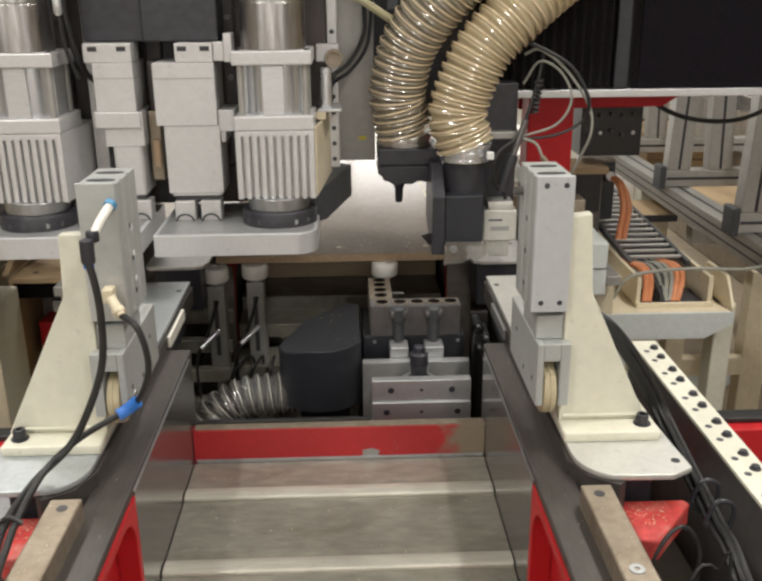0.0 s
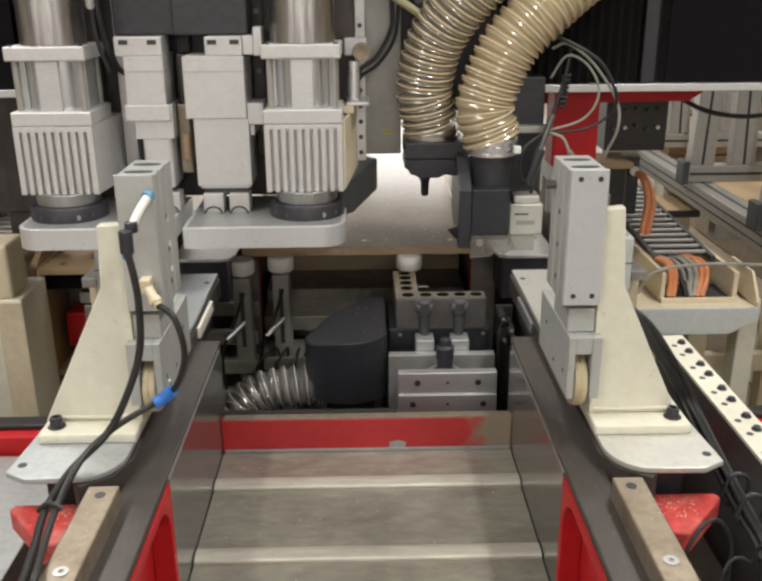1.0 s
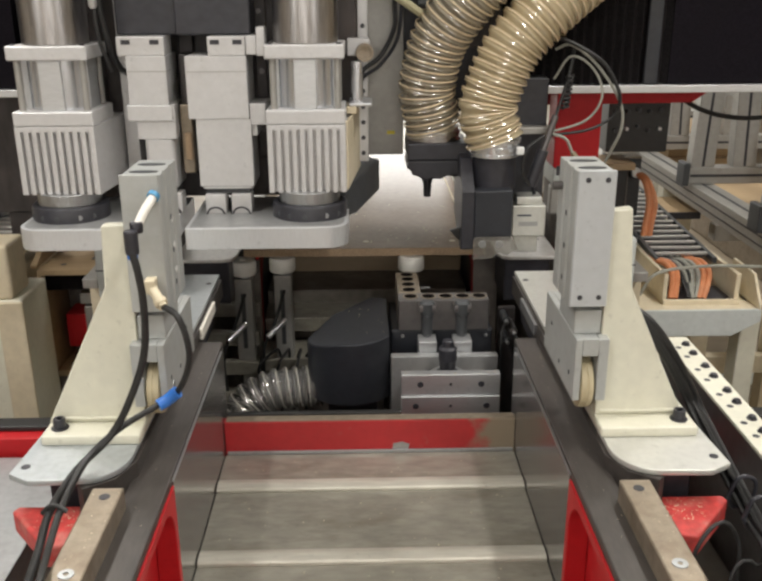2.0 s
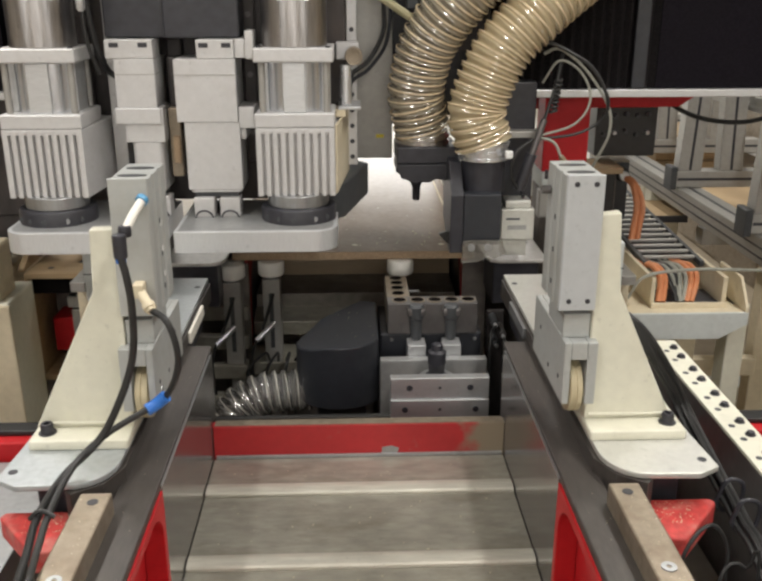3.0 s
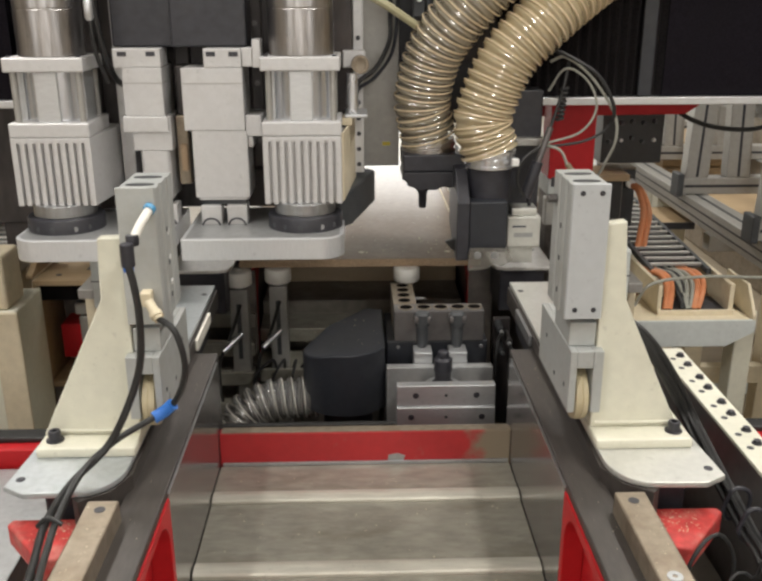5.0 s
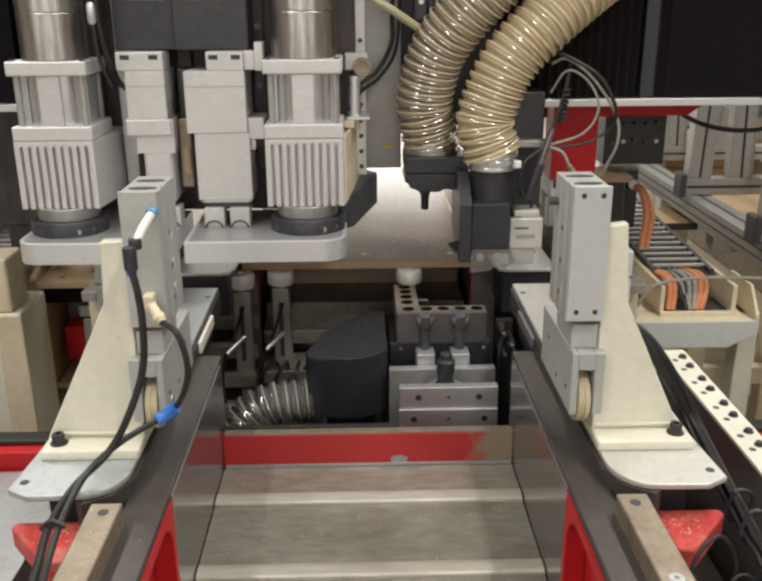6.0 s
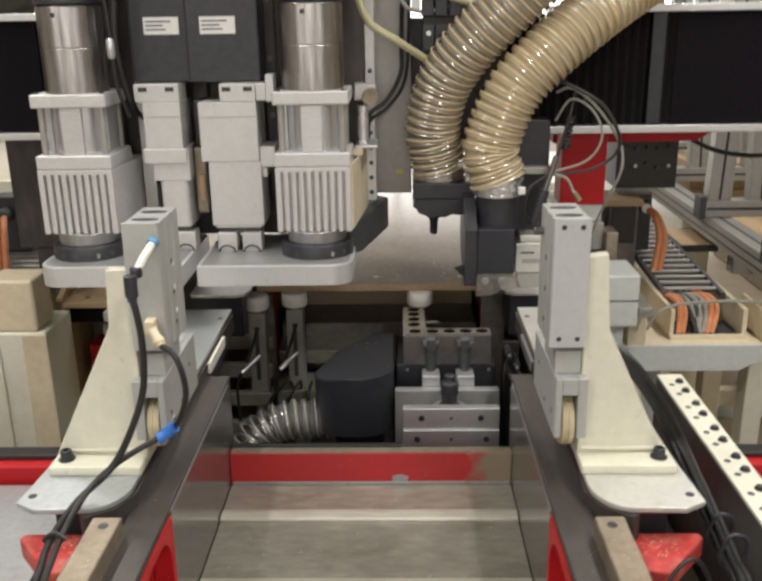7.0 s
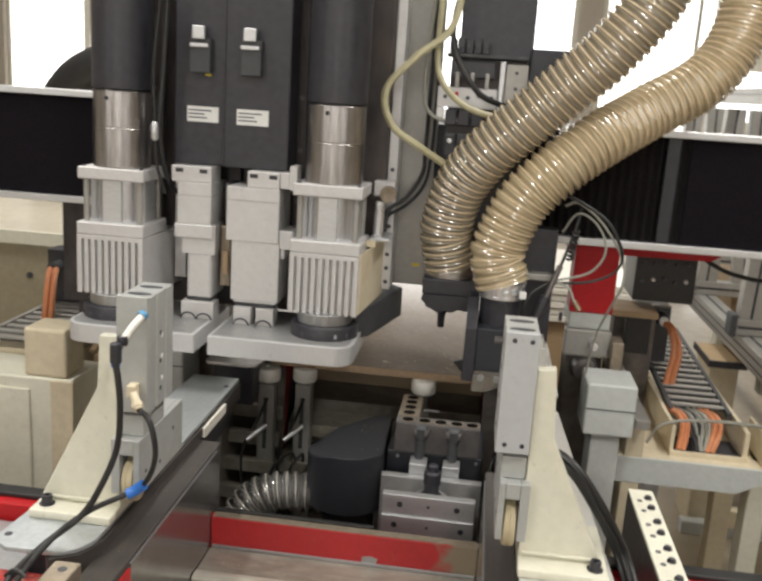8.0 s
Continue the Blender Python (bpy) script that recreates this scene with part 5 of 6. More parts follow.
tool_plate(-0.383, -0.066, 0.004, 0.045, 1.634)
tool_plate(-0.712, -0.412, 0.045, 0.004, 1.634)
solo("motor_cable", tube([(-0.516, 1.74, 1.75), (-0.526, 1.74, 1.585), (-0.533, 1.74, 1.482), (-0.527, 1.755, 1.392), (-0.522, 1.80, 1.34), (-0.52, 1.849, 1.32)], 0.006, 10), BLACK_RUB, "black motor cable hanging beside the cover", "cable", "loose cables")
t = thing("inline_connector", (-0.541, 1.735, 1.46), "grey inline cable connector on a black lead", "connector")
part("lead", tube([(-0.530, 1.735, 1.75), (-0.545, 1.735, 1.60), (-0.541, 1.735, 1.50), (-0.538, 1.738, 1.40), (-0.525, 1.76, 1.33)], 0.004, 8), BLACK_RUB, t)
part("shell", turned((-0.5415, 1.735, 0), "z", [(1.45, 0.005), (1.455, 0.0085), (1.485, 0.0085), (1.49, 0.005)], 14), ALU, t)

# ---------------------------------------------------------------- suction heads with hoses
t = thing("extraction_unit", (0.13, 1.93, 1.03), "black dusty suction head with a pointed nozzle", "dust extractor")
part("top_box", bx(0.062, 0.196, 1.868, 2.0, 1.128, 1.166, 0.004), BLACK, t)
part("body", prism([(0.064, 1.128), (0.193, 1.128), (0.191, 1.112), (0.185, 1.106), (0.180, 1.094), (0.166, 1.091), (0.150, 1.094), (0.136, 1.086), (0.118, 1.087), (0.100, 1.083), (0.086, 1.092), (0.072, 1.096), (0.070, 1.106), (0.060, 1.110)], "y", 1.872, 1.99, 0.004), BLACK, t)
part("nozzle", turned((0.110, 1.93, 0), "z", [(1.035, 0.007), (1.037, 0.0085), (1.065, 0.0095), (1.078, 0.014), (1.094, 0.018)], 20), BLACK, t)
part("cuff", turned((0.122, 1.93, 0), "z", [(1.166, 0.055), (1.1665, 0.0595), (1.174, 0.0595), (1.1745, 0.0565), (1.180, 0.0565), (1.1805, 0.0600), (1.188, 0.0600), (1.1885, 0.0560), (1.194, 0.0555)], 40), SLEEVE, t, "banded steel hose cuff")
part("arm", bx(0.085, 0.17, 1.985, 2.03, 1.12, 1.26, 0.003), BLACK, t)

t = thing("trimming_unit", (0.25, 1.82, 0.93), "dark trimming unit with clear guard and grey cylinder", "trimming unit")
part("duct", cyl((0.2465, 1.845, 0), "z", 0.047, 1.075, 1.145, 0.003, 32), BLACK, t, "dark round duct")
part("cuff", turned((0.2465, 1.845, 0), "z", [(1.145, 0.050), (1.1455, 0.0535), (1.151, 0.0535), (1.152, 0.0505), (1.158, 0.0505), (1.159, 0.0545), (1.166, 0.0545), (1.167, 0.0515), (1.174, 0.0515), (1.175, 0.0560), (1.182, 0.0560), (1.183, 0.052)], 40), CHROME, t, "banded bright steel hose cuff")
part("body", bx(0.199, 0.279, 1.775, 1.89, 0.972, 1.082, 0.003), NAVY, t, "dark blue-grey tool body")
part("wing", prism([(1.775, 0.955), (1.79, 0.95), (1.93, 1.00), (1.95, 1.13), (1.90, 1.15), (1.84, 1.14), (1.775, 1.08)], "x", 0.172, 0.1985, 0.002), BLACK, t, "black side wing")
part("front_flap", prism([(0.150, 0.990), (0.199, 1.005), (0.199, 0.950), (0.165, 0.972)], "y", 1.80, 1.812, 0.002), BLACK_RUB, t, "black rubber flap")
gd = part("guard", prism([(0.199, 0.985), (0.279, 0.985), (0.292, 0.958), (0.268, 0.944), (0.252, 0.950), (0.232, 0.938), (0.196, 0.936)], "y", 1.762, 1.767, 0.001), GUARD_FILM, t, "scuffed clear plastic guard")
for cx in (0.216, 0.252):
    part("guard_screw", cyl((cx, 1.762, 0.970), "y", 0.008, -0.004, 0.001, 0.001, 16), STEEL, gd)
cy = part("cylinder", merge(bx(0.289, 0.362, 1.83, 1.89, 0.966, 1.036, 0.003), bx(0.298, 0.354, 1.835, 1.885, 1.036, 1.054, 0.003), bx(0.296, 0.350, 1.845, 1.885, 0.926, 0.966, 0.002)), PLATE_PALE, t, "pale grey pneumatic cylinder")
part("print_bar", bx(0.300, 0.330, 1.8292, 1.8305, 1.012, 1.016, 0), INK, cy)
part("print_bar", bx(0.304, 0.345, 1.8292, 1.8305, 0.990, 1.000, 0), ALU_ANOD, cy)
part("bleed_screw", turned((0.338, 1.85, 0), "z", [(1.056, 0.004), (1.064, 0.004), (1.066, 0.007), (1.076, 0.007), (1.080, 0.003)], 14), BLACK, cy)
part("mount", bx(0.270, 0.365, 1.89, 1.95, 0.98, 1.30, 0.003), BLACK, t, "black mounting plate")
part("bracket_arm", bx(0.29, 0.37, 1.86, 1.90, 1.185, 1.20, 0.002), ALU_DULL, t)
part("valve_body", tube([(0.322, 1.82, 1.082), (0.336, 1.82, 1.125), (0.346, 1.822, 1.158)], 0.012, 14), BLACK, t, "black shut-off valve")
part("valve_stem", tube([(0.346, 1.822, 1.155), (0.360, 1.83, 1.195), (0.372, 1.836, 1.228)], 0.007, 12), STEEL_DARK, t)
part("valve_line", tube([(0.372, 1.836, 1.228), (0.380, 1.84, 1.252), (0.398, 1.85, 1.312), (0.41, 1.87, 1.36)], 0.0035, 10), BLACK_RUB, t)
part("air_loop", tube([(0.346, 1.815, 1.19), (0.310, 1.80, 1.165), (0.300, 1.80, 1.12), (0.318, 1.81, 1.085)], 0.0035, 10), BLACK_RUB, t)
part("hose_clip", bx(0.285, 0.300, 1.785, 1.80, 1.155, 1.170, 0.002), LABEL, t)
part("coil", helix([(0.392, 1.848, 1.24), (0.400, 1.85, 1.31)], 0.007, 0.003, 0.009), BLACK_RUB, t)
part("cap_screw", cyl((0.385, 1.84, 1.10), "z", 0.004, 0, 0.02, 0.001, 10), BLACK, t)


def suction_hose(pts, r, label, film):
    t = thing("suction_hose", pts[0], label, "hose", "suction hoses")
    pitch = 0.0188
    part("film", open_ends(tube(pts, r, 36, pitch / 8, lambda d: r + 0.0040 * math.cos(2 * math.pi * d / pitch))), film, t, "ambered translucent film")
    part("spiral_rib", helix(pts, r + 0.0030, 0.0018, pitch, 6, 26), HOSE_WIRE, t, "pale amber spiral rib")
    return t


suction_hose([(0.122, 1.93, 1.188), (0.112, 1.925, 1.235), (0.106, 1.918, 1.285), (0.128, 1.90, 1.378), (0.180, 1.872, 1.458), (0.250, 1.852, 1.530), (0.335, 1.835, 1.61), (0.430, 1.81, 1.705), (0.515, 1.80, 1.83), (0.56, 1.82, 2.0), (0.57, 1.86, 2.3)],
             0.058, "ambered ribbed suction hose rising from the black head", HOSE_SMOKE)
suction_hose([(0.2465, 1.845, 1.176), (0.234, 1.846, 1.215), (0.231, 1.846, 1.262), (0.274, 1.842, 1.366), (0.348, 1.845, 1.446), (0.435, 1.875, 1.515), (0.535, 1.93, 1.578), (0.655, 1.965, 1.655), (0.72, 1.985, 1.76), (0.745, 2.0, 1.95), (0.75, 2.03, 2.3)],
             0.059, "ambered ribbed suction hose rising from the trimming unit", HOSE_FILM)

cable([(0.352, 1.84, 1.190), (0.437, 1.84, 1.217), (0.468, 1.84, 1.269), (0.447, 1.85, 1.323), (0.402, 1.86, 1.347), (0.372, 1.875, 1.30)], 0.0026, GREY_CABLE, "thin grey air line looping beside the hoses")
cable([(0.372, 1.875, 1.36), (0.401, 1.86, 1.370), (0.457, 1.85, 1.328), (0.507, 1.84, 1.254), (0.514, 1.84, 1.198), (0.499, 1.86, 1.142), (0.48, 1.905, 1.06), (0.47, 1.95, 0.936)], 0.0030, GREY_CABLE, "grey air line arching in front of the bellows")
cable([(0.352, 1.84, 1.186), (0.439, 1.84, 1.196), (0.492, 1.85, 1.219), (0.507, 1.845, 1.245)], 0.0032, BLACK_RUB, "black air line beside the bellows")
cable([(0.365, 1.84, 1.19), (0.395, 1.83, 1.180), (0.41, 1.825, 1.150)], 0.003, GREY_CABLE, "short grey air line ending in a pale plug")
cable([(0.360, 1.865, 1.39), (0.41, 1.85, 1.37), (0.466, 1.842, 1.335), (0.50, 1.835, 1.28), (0.507, 1.84, 1.246)], 0.004, BLACK_RUB, "black air line behind the hoses")
solo("air_plug", tube([(0.41, 1.825, 1.152), (0.424, 1.82, 1.132)], 0.0062, 10, 0.006), BRASS, "pale plug on a thin air line", "plug")
cable([(0.105, 1.93, 1.90), (0.085, 1.90, 1.74), (0.010, 1.86, 1.665), (-0.050, 1.845, 1.59), (-0.032, 1.842, 1.515), (0.036, 1.85, 1.468), (0.100, 1.90, 1.425), (0.125, 1.96, 1.40)], 0.0085, YELLOW, "yellowish air hose curving from the carriage top")
cable([(0.06, 1.93, 1.90), (0.055, 1.92, 1.71), (0.066, 1.90, 1.625), (0.124, 1.88, 1.567), (0.214, 1.90, 1.541), (0.25, 1.964, 1.53)], 0.0075, YELLOW, "yellowish air hose hanging over the carriage")
cable([(0.045, 1.95, 1.88), (0.030, 1.94, 1.66), (0.035, 1.93, 1.56), (0.08, 1.92, 1.53), (0.15, 1.93, 1.545), (0.18, 1.964, 1.56)], 0.0045, GREY_CABLE, "grey cable hanging over the carriage")
cable([(0.16, 1.95, 1.9), (0.10, 1.92, 1.82), (0.09, 1.90, 1.70), (0.15, 1.89, 1.60), (0.22, 1.93, 1.57), (0.25, 1.964, 1.57)], 0.0065, BLACK_RUB, "black cable hanging over the carriage")
t = thing("valve_terminal", (0.16, 1.94, 1.40), "black and pale grey valve terminal on the carriage", "valve block")
part("back_panel", bx(0.085, 0.262, 1.940, 1.964, 1.36, 1.672, 0.003), HOUSING, t)
part("top_bar", bx(0.075, 0.256, 1.915, 1.964, 1.6725, 1.681, 0.002), CHARCOAL, t, "dark steel shelf bar")
for k in range(5):
    v = part("solenoid", bx(0.080 + 0.0185 * k, 0.0965 + 0.0185 * k, 1.917, 1.955, 1.6815, 1.712 + 0.004 * (k % 2), 0.002), BLACK, t)
    part("wire_plug", cyl((0.088 + 0.0185 * k, 1.917, 1.698), "y", 0.0045, -0.006, 0.001, 0.001, 10), CHARCOAL, v)
part("upper_bank", bx(0.088, 0.188, 1.922, 1.9395, 1.628, 1.666, 0.003), BLACK, t, "black valve bank")
for k in range(3):
    part("riser", bx(0.098 + 0.034 * k, 0.107 + 0.034 * k, 1.918, 1.9395, 1.606, 1.640, 0.002), ALU_DULL, t)
wp = part("port_panel", bx(0.060, 0.196, 1.925, 1.9395, 1.560, 1.606, 0.002), WHITE_CAST, t, "pale port panel")
for k, m in enumerate((CHARCOAL, RED, CHARCOAL, BLACK, BLACK)):
    part("port", cyl((0.078 + 0.026 * k, 1.925, 1.584 + 0.008 * (k % 2)), "y", 0.0068 if k > 2 else 0.0045, -0.004, 0.001, 0.001, 14), m, wp)
part("end_block", bx(0.060, 0.079, 1.922, 1.9395, 1.534, 1.5595, 0.002), WHITE_CAST, t)
for k in range(3):
    part("lower_valve", bx(0.081 + 0.030 * k, 0.108 + 0.030 * k, 1.915, 1.9395, 1.520, 1.557, 0.003), BLACK, t)
for k in range(3):
    q = part("connector", bx(0.084 + 0.028 * k, 0.109 + 0.028 * k, 1.918, 1.9395, 1.448, 1.502, 0.003), CHARCOAL, t)
    part("fitting", cyl((0.0965 + 0.028 * k, 1.918, 1.485), "y", 0.0055, -0.012, 0.001, 0.001, 12), ALU if k == 0 else NAVY, q)
part("upright_plate", bx(0.198, 0.210, 1.918, 1.9395, 1.560, 1.668, 0.002), ALU, t, "aluminium upright plate")
sp = part("side_plate", bx(0.2115, 0.262, 1.926, 1.9395, 1.555, 1.664, 0.002), ALU_DULL, t, "pale grey side plate")
for z in (1.575, 1.61, 1.645):
    part("screw", cyl((0.236, 1.926, z), "y", 0.004, -0.002, 0.001, 0.001, 12), BLACK, sp)
part("relay_box", bx(0.2645, 0.352, 1.915, 1.985, 1.588, 1.700, 0.004), NAVY, t, "dark slate relay box")

# ---------------------------------------------------------------- cable troughs beside the machine
def cable_trough(s):
    t = thing("cable_trough", (side(s, 0.82), 2.3, 0.0), "cream cable trough with ladder chain and bent orange cables", "cable tray", "cable troughs")
    part("front_apron", prism(spts(s, [(0.560, 0.722), (0.955, 0.722), (0.955, 0.690), (0.885, 0.652), (0.560, 0.652)]), "y", 1.998, 2.006, 0.0015), GREY_PAINT, t, "pale grey folded apron")
    part("shelf_plate", sbx(s, 0.560, 0.955, 2.004, 2.22, 0.716, 0.722, w=0.001), CREAM_OLD, t)
    box = part("trough_box", merge(sbx(s, 0.718, 0.728, 2.045, 2.90, 0.722, 0.800, w=0.001), sbx(s, 0.900, 0.912, 2.045, 2.90, 0.722, 0.800, w=0.001), sbx(s, 0.728, 0.900, 2.045, 2.90, 0.722, 0.728, w=0.0),
                                   sbx(s, 0.718, 0.912, 2.036, 2.045, 0.722, 0.735, w=0.001)), CREAM_OLD, t, "cream trough box")
    part("side_cheek", prism([(1.998, 0.722), (1.998, 0.735), (2.05, 0.800), (2.18, 0.800), (2.18, 0.722)], "x", side(s, 0.945), side(s, 0.953), 0.002), CREAM_OLD, t)
    for sx in (0.733, 0.884):
        part("chain_side", prism([(2.165, 0.790), (2.90, 0.838), (2.90, 0.846), (2.165, 0.806)], "x", side(s, sx), side(s, sx + 0.012), 0.001), CHARCOAL, t)
    for k in range(15):
        yy = 2.20 + 0.0455 * k
        zz = 0.804 + 0.04 * (yy - 2.165) / 0.735
        part("crossbar", sbx(s, 0.7455, 0.8835, yy, yy + 0.015, zz - 0.004, zz + 0.003, w=0.001), ALU_DULL, t)
        part("gap_floor", sbx(s, 0.7455, 0.8835, yy + 0.017, yy + 0.0435, zz - 0.014, zz - 0.010, w=0.0), BLACK, t)
    # (sheath, x where it leaves the chain, x of the bulge, x where it dives into the box)
    for m, xa, xb, xc in ((ORANGE, 0.737, 0.757, 0.744), (ORANGE, 0.748, 0.770, 0.755), (BLACK_RUB, 0.757, 0.777, 0.796), (GREY_CABLE, 0.766, 0.789, 0.803), (BLACK_RUB, 0.780, 0.796, 0.788),
                          (GREY_CABLE, 0.793, 0.808, 0.797), (GREY_CABLE, 0.810, 0.824, 0.808), (ORANGE, 0.826, 0.838, 0.815), (ORANGE, 0.842, 0.853, 0.828)):
        part("bent_cable", tube([(side(s, xa), 2.30, 0.780), (side(s, xa), 2.19, 0.794), (side(s, xa * 0.4 + xb * 0.6), 2.140, 0.800), (side(s, xb), 2.105, 0.786), (side(s, xb * 0.6 + xc * 0.4), 2.080, 0.760), (side(s, xc), 2.060, 0.731)],
                                0.0078 if m is ORANGE else 0.0060, 10), m, t)
    # black sheet over the cream floor, added for the shade in the box
    part("box_floor_shade", sbx(s, 0.7285, 0.8995, 2.047, 2.16, 0.7282, 0.7295, w=0.0), BLACK, t)
    part("plug_body", turned((side(s, 0.742), 2.44, 0.980), "y", [(-0.018, 0.012), (-0.012, 0.018), (0.03, 0.020), (0.05, 0.016)], 18), CHARCOAL, t, "dark cable plug")
    for dx in (0.0, 0.016):
        part("orange_cable", tube([(side(s, 0.742 + dx * 0.3), 2.43, 0.978), (side(s, 0.760 + dx * 0.5), 2.40, 0.962), (side(s, 0.772 + dx), 2.378, 0.905), (side(s, 0.762 + dx), 2.36, 0.840), (side(s, 0.754 + dx), 2.345, 0.810)], 0.0088, 12), ORANGE, t, "orange cable")
    part("leg", sbx(s, 0.935, 0.985, 2.06, 2.12, 0.0, 0.722, w=0.003), CREAM, t)
    part("leg", sbx(s, 0.66, 0.71, 2.06, 2.12, 0.0, 0.716, w=0.003), GREY_PAINT, t)
    part("leg", sbx(s, 0.80, 0.86, 2.80, 2.86, 0.0, 0.722, w=0.003), CREAM_OLD, t)
    part("plug_stand", sbx(s, 0.686, 0.771, 2.47, 2.58, 0.84, 1.010, w=0.004), CHARCOAL, t)
    part("stand_lid", sbx(s, 0.686, 0.771, 2.47, 2.58, 1.0102, 1.016, w=0.002), STEEL_BROWN, t)
    part("plug_collar", turned((side(s, 0.742), 2.44, 0.980), "y", [(-0.024, 0.010), (-0.022, 0.0145), (-0.012, 0.0150), (-0.010, 0.012)], 18), ALU, t)
    return t


cable_trough(1)


def side_chain():
    t = thing("energy_chain", (-1.05, 2.35, 0.0), "dark ladder energy chain with orange cables on a cream beam", "cable chain")
    part("beam", bx(-1.20, -0.93, 2.125, 2.74, 0.0, 0.80, 0.004), CREAM_OLD, t)
    for x in (-1.185, -0.955):
        part("chain_side", bx(x, x + 0.014, 2.07, 2.74, 0.82, 0.850, 0.002), ALU_DULL, t)
    for k in range(13):
        y = 2.09 + 0.05 * k
        part("crossbar", bx(-1.1705, -0.9555, y, y + 0.022, 0.838, 0.846, 0.001), ALU_DULL, t)
        part("gap_floor", bx(-1.1705, -0.9555, y + 0.024, y + 0.048, 0.824, 0.829, 0.0), BLACK, t)
    for dx in (0.0, 0.02):
        part("orange_cable", tube([(-1.15 + dx, 2.42, 0.97), (-1.125 + dx, 2.36, 0.965), (-1.11 + dx, 2.32, 0.93), (-1.10 + dx, 2.29, 0.88), (-1.10 + dx, 2.28, 0.835)], 0.009, 12), ORANGE, t, "orange cable")
    part("plug_body", turned((-1.145, 2.42, 0.97), "y", [(0, 0.014), (0.006, 0.02), (0.06, 0.02)], 18), CHARCOAL, t, "dark cable plug")
    part("plug_stand", bx(-1.19, -1.09, 2.48, 2.56, 0.85, 1.02, 0.003), BLACK, t)


side_chain()
cable([(0.66, 2.05, 0.745), (0.70, 2.05, 0.803), (0.832, 2.075, 0.812), (1.0, 2.10, 0.800), (1.2, 2.2, 0.76), (1.35, 2.3, 0.5), (1.4, 2.35, 0.006)], 0.0042, GREY_CABLE, "thin grey cable lying across the trough")

# aluminium profile conveyor frame
def profile(a, b, w, axis):
    """A square aluminium profile with a groove on each long side."""
    g, d = w * 0.16, w * 0.14
    h = w / 2
    pts = [(-h, -h), (-g, -h), (-g, -h + d), (g, -h + d), (g, -h), (h, -h), (h, -g), (h - d, -g), (h - d, g), (h, g), (h, h), (g, h), (g, h - d), (-g, h - d), (-g, h), (-h, h), (-h, g), (-h + d, g), (-h + d, -g), (-h, -g)]
    i = "xyz".index(axis)
    c = [(p[0] + a[(0, 0, 0)[i] if i else 1], p[1] + a[2 if i < 2 else 1]) for p in pts]
    if axis == "x":
        c = [(p[0] + a[1], p[1] + a[2]) for p in pts]
    return prism(c, axis, a[i], b, 0.0)


t = thing("profile_frame", (1.2, 3.0, 0.0), "grey aluminium profile conveyor frame", "conveyor frame")
part("long_beam", bx(1.150, 1.235, 1.6, 5.2, 0.722, 0.800, 0.003), ALU_DULL, t)
part("beam_groove", bx(1.1485, 1.151, 1.6, 5.2, 0.770, 0.775, 0.0), BLACK, t)
part("beam_groove", bx(1.1485, 1.151, 1.6, 5.2, 0.742, 0.747, 0.0), BLACK, t)
part("beam_groove", bx(1.185, 1.197, 1.6, 5.2, 0.7995, 0.8008, 0.0), CHARCOAL, t)
for yy in (2.46, 3.08, 3.75, 4.5):
    part("base_bar", bx(1.135, 1.74, yy - 0.03, yy + 0.03, 0.802, 0.862, 0.003), ALU_DULL, t)
    part("bar_groove", bx(1.14, 1.735, yy - 0.0315, yy - 0.0295, 0.828, 0.837, 0.0), BLACK, t)
    part("end_block", bx(1.112, 1.1345, yy - 0.04, yy + 0.034, 0.796, 0.878, 0.004), CHARCOAL, t, "dark plastic end cap")
    for xa, xb in ((1.140, 1.165), (1.290, 1.262)):
        part("upright", prism([(xa, 0.8622), (xa + 0.085, 0.8622), (xb + 0.078, 1.60), (xb, 1.60)], "y", yy - 0.028, yy + 0.028, 0.003), ALU_DULL, t)
        part("upright_groove", prism([(xa + 0.038, 0.866), (xa + 0.047, 0.866), (xb + 0.044, 1.598), (xb + 0.036, 1.598)], "y", yy - 0.0295, yy - 0.0275, 0.0), BLACK, t)
    part("stay", prism([(1.52, 0.8622), (1.60, 0.8622), (1.57, 1.60), (1.50, 1.60)], "y", yy - 0.028, yy + 0.028, 0.003), ALU_DULL, t)
part("upper_beam", profile((1.40, 2.2, 1.10), 5.2, 0.05, "y"), ALU_DULL, t)
part("far_beam", bx(1.70, 1.78, 1.8, 5.2, 0.722, 0.80, 0.003), ALU_DULL, t)
part("top_beam", profile((1.185, 2.2, 1.65), 5.2, 0.06, "y"), ALU_DULL, t)
for yy in (1.75, 3.35, 5.0):
    part("leg", bx(1.155, 1.225, yy, yy + 0.07, 0.0, 0.722, 0.003), CREAM, t)
    part("leg", bx(1.70, 1.77, yy, yy + 0.07, 0.0, 0.722, 0.003), CREAM, t)
part("roller_deck", bx(1.30, 1.66, 2.6, 5.0, 0.66, 0.70, 0.003), WOOD, t, "pale board deck")
part("deck_rail", bx(1.235, 1.70, 3.0, 3.06, 0.60, 0.66, 0.003), ALU_DULL, t)
part("deck_rail", bx(1.235, 1.70, 4.5, 4.56, 0.60, 0.66, 0.003), ALU_DULL, t)

